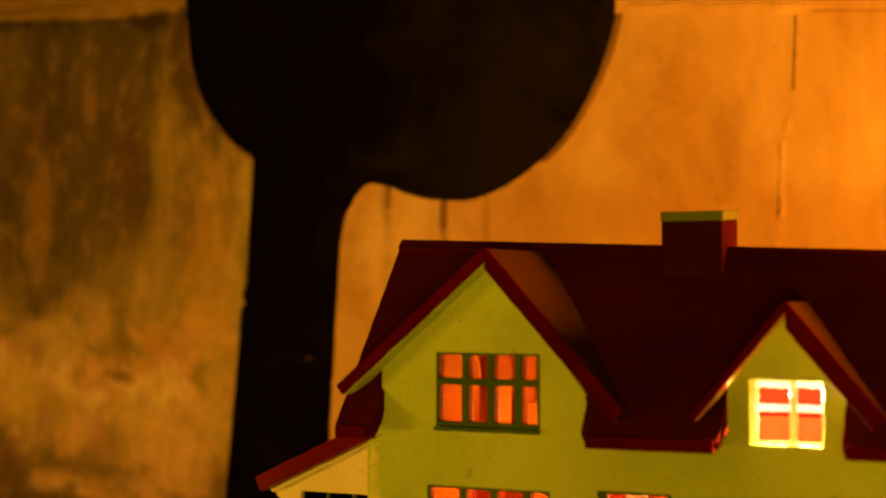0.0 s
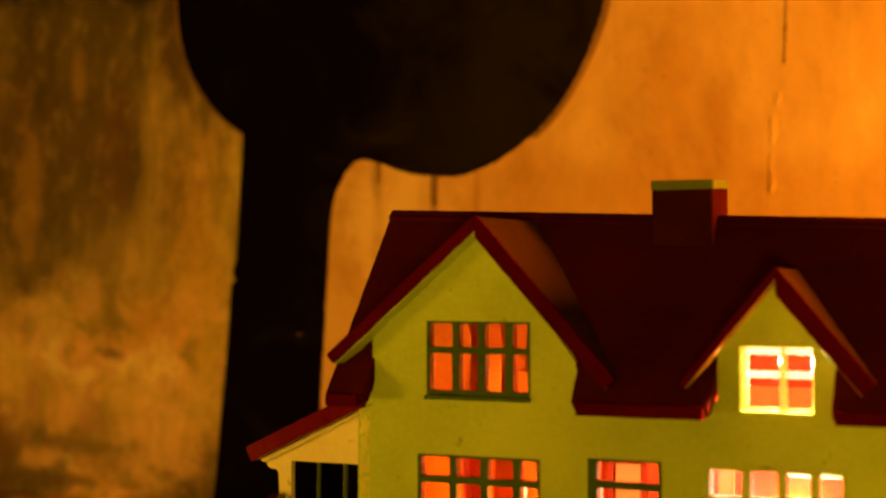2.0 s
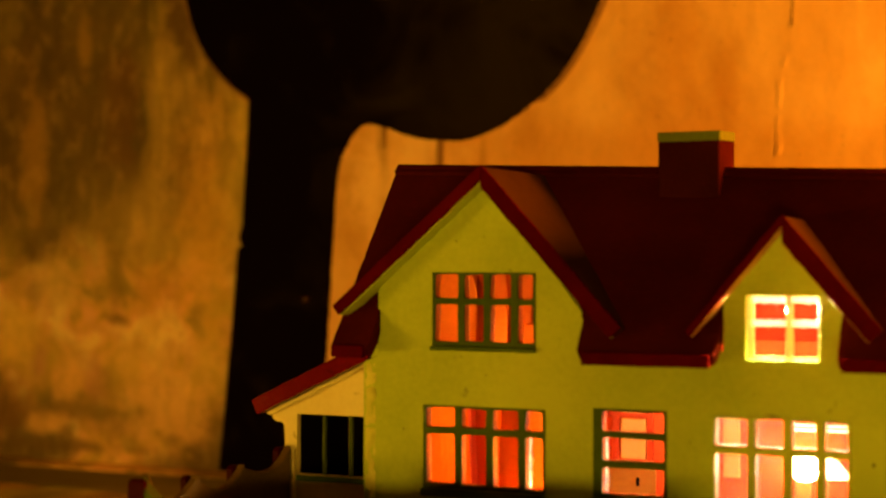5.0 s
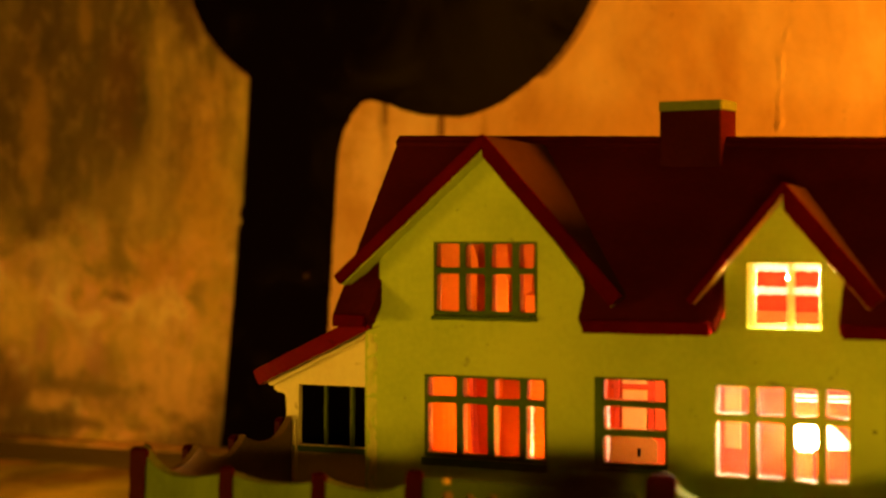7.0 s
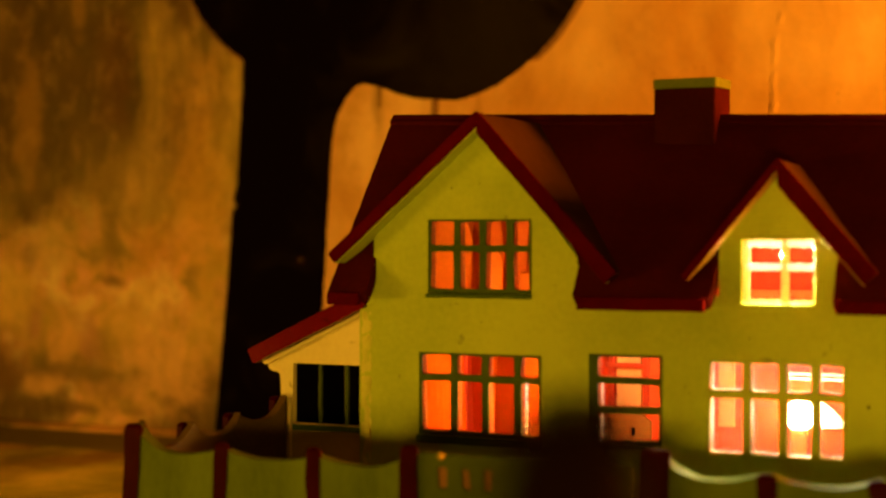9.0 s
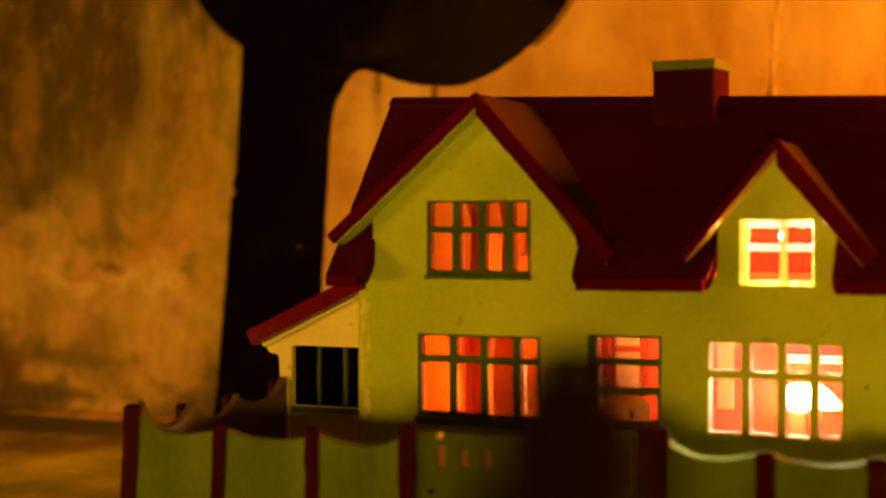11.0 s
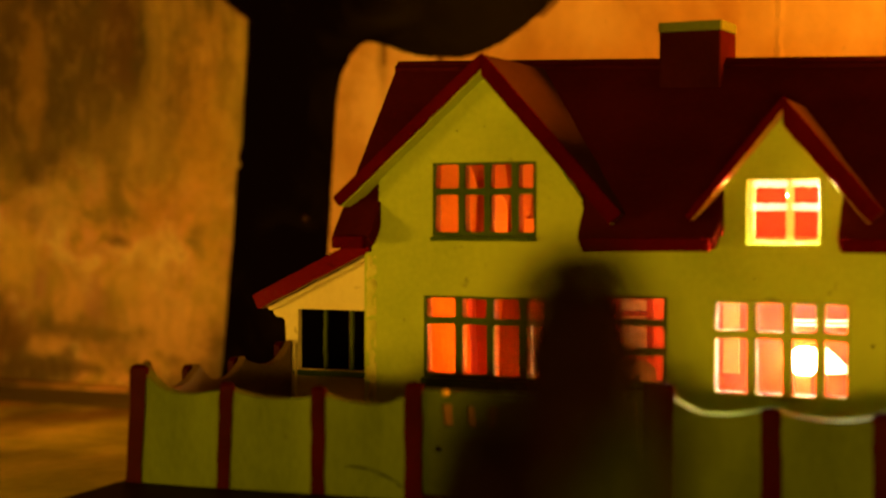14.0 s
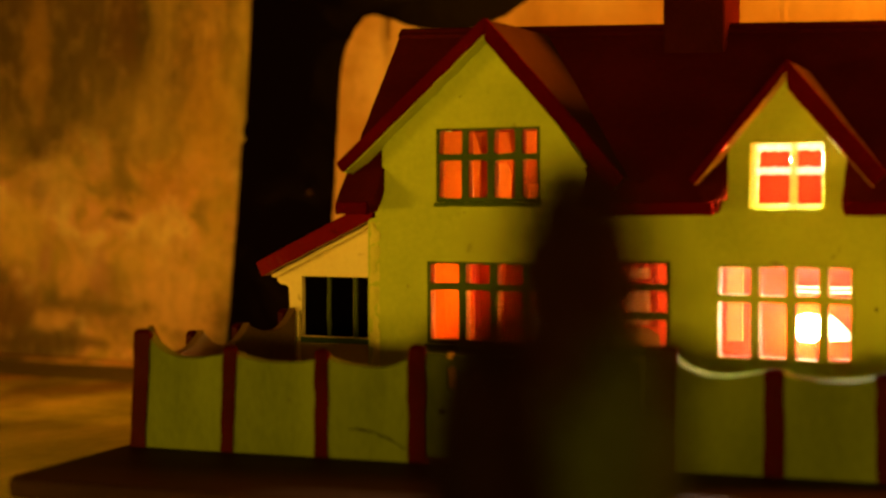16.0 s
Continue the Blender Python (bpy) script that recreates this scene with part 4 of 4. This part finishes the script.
part("lean_to_shade", block(LEFT - 0.0030, LEFT - 0.0006, LY + 0.0062, 0.893, BASE, 0.165, 0.0004), BLACK, house, "black board for the dark inside the lean-to")
for x in (-0.2772, -0.2551):
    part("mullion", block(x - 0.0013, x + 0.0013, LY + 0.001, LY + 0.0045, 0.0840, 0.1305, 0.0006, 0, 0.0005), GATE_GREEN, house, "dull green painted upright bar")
part("lean_to_sill", block(-0.3020, LEFT - 0.0012, LY - 0.004, LY - 0.0006, 0.0800, 0.0840, 0.0008, 0, 0.0004), DARK_GREEN, house, "dark green painted sill")
lr = [(-0.3310, 0.1406), (-0.2325, 0.1880), (-0.2325, 0.1742), (-0.3262, 0.1298)]
part("lean_to_roof", prism(lr, LY - 0.015, lambda x, z: 0.915), GLOSS_RED, house, "glossy dark red lean-to roof board")

part("lean_to_soffit", prism([(-0.3238, 0.1306), (-0.2325, 0.1738), (-0.2325, 0.1712), (-0.3205, 0.1280)], LY - 0.0060, lambda x, z: LY - 0.0006), CREAM, house, "cream painted board under the lean-to roof")

# curtains behind the two dim windows, hung in stiff folds: (x, depth) of each crease
for creases, z0, z1, stuff_ in ((((-0.2150, 0.864), (-0.1765, 0.868), (-0.1645, 0.865), (-0.1515, 0.869), (-0.1420, 0.864), (-0.1355, 0.867), (-0.1100, 0.864)), 0.165, 0.240, SHADED_CURTAIN),
                        (((-0.2175, 0.850), (-0.1765, 0.868)), BASE + 0.005, 0.160, CURTAIN),
                        (((-0.1775, 0.8665), (-0.1630, 0.857), (-0.1560, 0.862), (-0.1365, 0.848), (-0.1180, 0.860)), BASE + 0.005, 0.160, SHADED_CURTAIN)):
    bm = bmesh.new()
    rows = []
    for k in range(9):
        row = []
        for (xa, ya), (xb, yb) in zip(creases, creases[1:]):
            for i in range(8):
                s = i / 8
                s = s + 0.06 * math.sin(2 * math.pi * s)
                x = xa + (xb - xa) * s
                row.append(bm.verts.new((x + 0.0022 * math.sin(k * 0.45 + x * 60), ya + (yb - ya) * s + 0.0012 * math.sin(k * 0.8 + x * 150), z0 + (z1 - z0) * k / 8)))
        rows.append(row)
    for k in range(8):
        for i in range(len(rows[0]) - 1):
            bm.faces.new((rows[k][i], rows[k][i + 1], rows[k + 1][i + 1], rows[k + 1][i]))
    part("curtain", bm, stuff_, house, "orange red curtain in stiff folds")

# three stiff orange drapes hung before the upper curtain, cut on the slant
for loop in ([(-0.2160, 0.1660), (-0.1746, 0.1660), (-0.1742, 0.1900), (-0.1733, 0.2232), (-0.1760, 0.2320), (-0.1790, 0.2400), (-0.2160, 0.2400)],
             [(-0.1600, 0.1660), (-0.1490, 0.1660), (-0.1483, 0.2071), (-0.1500, 0.2120), (-0.1535, 0.2163), (-0.1600, 0.2150)],
             [(-0.1345, 0.1660), (-0.1080, 0.1660), (-0.1080, 0.1985), (-0.1345, 0.1998)]):
    plate("drape", [worn(loop, 0.0003)], 0.0010, lambda u, v, w: (u, 0.850 + w + 0.0022 * math.sin(u * 310 + v * 25), v), LIT_ORANGE_CLOTH, house, "stiff orange drape behind the window", bevel=0.0002)

# slivers of crumpled clear plastic that catch the light behind two windows
for xc, z0, z1, half in ((-0.1088, 0.0870, 0.1255, 0.0012), (-0.0540, 0.0890, 0.1280, 0.0014)):
    bm = bmesh.new()
    rows = []
    for k in range(46):
        z = z0 + (z1 - z0) * k / 45
        rows.append([bm.verts.new((xc + half * a + 0.0006 * noise.noise((z * 160, xc * 50, 1.0)), 0.7915 + 0.0018 * noise.noise((a * 1.5, z * 330, xc * 90)), z)) for a in (-1, -0.5, 0, 0.5, 1)])
    for p, q in zip(rows, rows[1:]):
        for i in range(4):
            bm.faces.new((p[i], p[i + 1], q[i + 1], q[i]))
    part("plastic_sliver", bm, MILKY, house, "crumpled strip of clear plastic behind the pane")

# bulbs: a globe in the right-hand room, and two unseen ones added for the curtained and dormer windows
def bulb(x, y, z, r, material, label, top=None):
    ob = empty("light_bulb", label, "bulb", (x, y, BASE + 0.004), "bulbs in the house")
    bm = bmesh.new()
    bmesh.ops.create_uvsphere(bm, u_segments=24, v_segments=14, radius=r, matrix=Matrix.Translation((x, y, z)))
    for v in bm.verts:
        k = max(0.0, (z - 0.3 * r - v.co.z) / r)
        v.co.x, v.co.y = x + (v.co.x - x) * (1 - 0.25 * k), y + (v.co.y - y) * (1 - 0.25 * k)
    part("bulb_glass", bm, material, ob, "glowing warm frosted glass", True)
    lo, hi = (BASE + 0.004, z - r * 0.85) if top is None else (z + r * 0.85, top)
    part("socket", block(x - r * 0.5, x + r * 0.5, y - r * 0.5, y + r * 0.5, lo, hi, 0.001), BARE, ob, "bare wood socket")


bulb(0.0575, 0.9435, 0.0908, 0.0115, BULB, "glowing globe bulb on a wooden socket inside the house")
bulb(-0.0960, 0.806, 0.066, 0.0060, SMALL_BULB, "unseen small bulb added below the sill to light the curtains")
bulb(0.0672, 0.8005, 0.2140, 0.0024, ATTIC_BULB, "unseen tiny bulb added under the dormer roof to light the window frame", 0.2600)


# ---------------------------------------------------------------- garden fence
def post(x, y, z1, w=0.0105, d=0.013, lean=0.0, group="fence posts"):
    bm = block(x - w / 2, x + w / 2, y - 0.0015, y - 0.0015 + d, BASE + warp(x), z1, 0.0)
    bmesh.ops.bevel(bm, geom=[e for e in bm.edges if all(v.co.z > z1 - 1e-4 for v in e.verts)], offset=0.0035, segments=3, affect="EDGES", profile=0.5)
    bmesh.ops.subdivide_edges(bm, edges=[e for e in bm.edges if abs(e.verts[0].co.z - e.verts[1].co.z) > 0.02], cuts=6)
    for v in bm.verts:
        v.co.x += lean * (v.co.z - BASE) / (z1 - BASE) + 0.0011 * noise.noise(v.co * 75)
        v.co.y += 0.0005 * noise.noise(v.co * 70)
    return bm


def panel_loop(x0, x1, z0, z1, dip, foot=0.0):
    """A fence board whose top hangs in a bow from post to post."""
    pts = [(x0, BASE + foot), (x1, BASE + foot)]
    for k in range(17):
        s = 1 - k / 16
        pts.append((x0 + (x1 - x0) * s, (z0 + (z1 - z0) * s) * (abs(2 * s - 1) ** 2.2) + dip * (1 - abs(2 * s - 1) ** 2.2)))
    return pts


FY = 0.6425
fence = empty("garden_fence", "scalloped green garden fence with dark red posts", "fence", (-0.23, FY, BASE))
POSTS = ((-0.3315, 0.1020, 0.0120, 0.0045), (-0.2642, 0.0935, 0.0100, 0.003), (-0.1977, 0.0940, 0.0098, 0.0005), (-0.1328, 0.0995, 0.0112, 0.0))
for x, z1, w, lean in POSTS:
    part("post", post(x - lean, FY, z1, w, 0.0030, lean), POST_RED, fence, "dark red painted post")
for (xa, za, *_), (xb, zb, *_) in zip(POSTS, POSTS[1:]):
    plate("panel", [worn(panel_loop(xa, xb, za - (0.001 if za > 0.1 else 0.0055), zb - 0.0065, 0.0828), 0.0004)], 0.010, xz(FY - 0.0005), FENCE_GREEN, fence, "yellow green painted scalloped board", bevel=0.0012)

line = smooth_line([(-0.1786, 0.0452), (-0.1660, 0.0450), (-0.1510, 0.0408), (-0.1405, 0.0352)])
plate("scratch", [line + [(x + 0.0001, z - 0.0006 - 0.0003 * math.sin(x * 400)) for x, z in reversed(line)]], 0.0005, xz(FY - 0.0012), BARK, fence, "thin dark curved scratch", bevel=0.0001)

# side run of the fence, back to the corner of the lean-to
A, B = Vector((-0.3345, 0.652)), Vector((-0.3065, 0.792))
run = (B - A).length
D = (B - A) / run


def side_map(u, v, w):
    return (A.x + D.x * u + D.y * w, A.y + D.y * u - D.x * w, v)


side_fence = empty("side_fence", "scalloped brown side fence with dark red post tops", "fence", (-0.333, 0.745, BASE))
stops = ((0.0, 0.1010), (0.0455, 0.0955), (0.0920, 0.0970), (run, 0.1045))
for u, z1 in stops[1:]:
    plate("post", [[(u - 0.004, BASE), (u + 0.004, BASE), (u + 0.004, z1 - 0.002), (u + 0.002, z1), (u - 0.002, z1), (u - 0.004, z1 - 0.002)]], 0.006, lambda a, b, c: side_map(a, b, c - 0.0062), POST_RED, side_fence, "dark red painted post", bevel=0.0008)
for (ua, za), (ub, zb), dip in zip(stops, stops[1:], (0.0825, 0.0835, 0.0900)):
    plate("panel", [panel_loop(ua, ub, za - 0.001, zb - 0.001, dip)], 0.007, side_map, SIDE_BROWN, side_fence, "brown painted scalloped board", bevel=0.0010)

# cream strip that paints the bright lit edge of the end post
part("lit_end_edge", block(-0.2982, -0.2974, 0.7925, 0.7960, BASE, 0.1040, 0.0002, 0, 0.0003), CREAM, side_fence, "cream strip for the lit edge of the end post")

right_fence = empty("garden_fence", "scalloped green garden fence with dark red posts beside the gate", "fence", (0.09, FY, BASE))
RY = 0.660
RPOSTS = ((0.0150, 0.1035, 0.0170, 0.0), (0.0783, 0.0930, 0.0112, -0.001), (0.1385, 0.0935, 0.0112, -0.001), (0.2000, 0.0935, 0.0112, 0.0))
for x, z1, w, lean in RPOSTS:
    part("post", post(x - lean, RY, z1, w, 0.0030, lean), POST_RED, right_fence, "dark red painted post")
for (xa, za, *_), (xb, zb, *_) in zip(RPOSTS, RPOSTS[1:]):
    plate("panel", [worn(panel_loop(xa, xb, za - 0.002, zb - 0.002, 0.0855, warp(xa)), 0.0004)], 0.014, xz(RY - 0.0005), FENCE_GREEN, right_fence, "yellow green painted scalloped board", bevel=0.0012)

gate = empty("garden_gate", "closed green garden gate with three upright slits", "gate", (-0.06, FY, BASE))
for x0, slits in ((-0.1275, (-0.1115, -0.0965, -0.0825)), (-0.0605, (-0.0440, -0.0285, -0.0130))):
    loop = rect(x0, x0 + 0.0660, BASE + 0.008, 0.0942)
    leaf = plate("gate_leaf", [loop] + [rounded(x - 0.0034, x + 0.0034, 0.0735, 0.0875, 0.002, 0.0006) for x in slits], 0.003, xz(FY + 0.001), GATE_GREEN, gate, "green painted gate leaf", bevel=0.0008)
    # peach slips added to give the lit wall seen through the slits
    for x in slits:
        part("slit_backing", block(x - 0.0045, x + 0.0045, FY + 0.0042, FY + 0.0060, 0.0720, 0.0890, 0.0004), DULL_PEACH, leaf, "peach slip standing for the lit wall behind the slit")
    part("latch", block(x0 + 0.0085, x0 + 0.0115, FY - 0.0010, FY + 0.0007, 0.0580, 0.0610, 0.0006), BARK, leaf, "small dark latch")

bm = bmesh.new()
bmesh.ops.create_uvsphere(bm, u_segments=16, v_segments=10, radius=0.0023, matrix=Matrix.Translation((-0.1115, FY - 0.0008, 0.0938)))
part("knob", bm, BRASS, gate, "small pale round knob", True)

# ---------------------------------------------------------------- things close to the lens
sx, sy = 0.1240, 0.1423


def lathe(x, y, profile, around=32):
    """A turned shape from (height, radius) rings, a little out of round."""
    bm = bmesh.new()
    rings = [[bm.verts.new((x + r * math.cos(a) * (1 + 0.04 * math.sin(3 * a + z * 40)), y + r * math.sin(a), z)) for a in (2 * math.pi * i / around for i in range(around))] for z, r in profile]
    for a, b in zip(rings, rings[1:]):
        for i in range(around):
            bm.faces.new((a[i], a[(i + 1) % around], b[(i + 1) % around], b[i]))
    bm.faces.new(rings[-1])
    bm.faces.new(rings[0][::-1])
    return bm


tree_thing = empty("model_tree", "dark brown bushy round-topped model tree standing before the house", "tree", (sx, sy, TABLE_Z))
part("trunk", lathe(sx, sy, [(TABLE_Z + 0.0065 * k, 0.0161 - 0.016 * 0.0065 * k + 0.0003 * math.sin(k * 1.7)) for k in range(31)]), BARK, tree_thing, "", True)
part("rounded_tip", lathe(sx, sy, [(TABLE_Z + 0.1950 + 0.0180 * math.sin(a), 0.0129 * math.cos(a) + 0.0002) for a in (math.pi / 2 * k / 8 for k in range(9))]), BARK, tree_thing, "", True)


def leaf(bm, c, s, shape):
    """One small bent leaf, turned at random."""
    q = Euler([random.uniform(0, 6.3) for _ in range(3)]).to_matrix()
    bm.faces.new([bm.verts.new(c + q @ Vector(p) * s) for p in shape])


LEAF = ((-1, 0, 0), (0, -0.6, 0.15), (1, 0, 0), (0, 0.6, 0.15))
bm = bmesh.new()
for k in range(4200):
    z = random.uniform(0.05, 0.219)
    reach = 0.0268 - 0.026 * z
    if z > 0.190:
        reach *= math.sqrt(max(0.0, 1 - ((z - 0.190) / 0.030) ** 2))
    a = random.uniform(0, 2 * math.pi)
    r = reach * (0.42 + 0.60 * random.random() ** 1.4) * (1 + 0.16 * noise.noise((math.cos(a) * 1.5, math.sin(a) * 1.5, z * 60)))
    leaf(bm, Vector((sx + r * math.cos(a), sy + r * math.sin(a), TABLE_Z + z)), random.uniform(0.0011, 0.0022), LEAF)
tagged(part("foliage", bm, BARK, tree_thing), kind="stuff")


def shrub(at, radius, top, material, label):
    """A model bush: a short stem and a crown of many small leaf clumps."""
    ob = empty("shrub", label, "shrub", at, "shrubs before the house")
    part("stem", block(at[0] - 0.003, at[0] + 0.003, at[1] - 0.003, at[1] + 0.003, at[2], top - 0.04, 0.001), BARK, ob)
    core = bmesh.new()
    bmesh.ops.create_icosphere(core, subdivisions=3, radius=1.0)
    for v in core.verts:
        d = v.co * (0.80 + 0.16 * noise.noise(v.co * 2.6 + Vector(at) * 30))
        v.co = (at[0] + d.x * radius, at[1] + d.y * radius, top - 0.040 + d.z * 0.040)
    part("inner_mass", core, material, ob, "", True)
    bm = bmesh.new()
    for k in range(2600):
        d = Vector((random.gauss(0, 1), random.gauss(0, 1), random.gauss(0, 1))).normalized()
        d *= random.uniform(0.5, 1.0) * (1 + 0.18 * noise.noise(d * 2.2 + Vector(at) * 30))
        c = Vector((at[0] + d.x * radius, at[1] + d.y * radius, top - 0.040 + d.z * 0.040))
        leaf(bm, c, random.uniform(0.0014, 0.0026), LEAF)
    tagged(part("foliage", bm, material, ob), kind="stuff")
    return ob


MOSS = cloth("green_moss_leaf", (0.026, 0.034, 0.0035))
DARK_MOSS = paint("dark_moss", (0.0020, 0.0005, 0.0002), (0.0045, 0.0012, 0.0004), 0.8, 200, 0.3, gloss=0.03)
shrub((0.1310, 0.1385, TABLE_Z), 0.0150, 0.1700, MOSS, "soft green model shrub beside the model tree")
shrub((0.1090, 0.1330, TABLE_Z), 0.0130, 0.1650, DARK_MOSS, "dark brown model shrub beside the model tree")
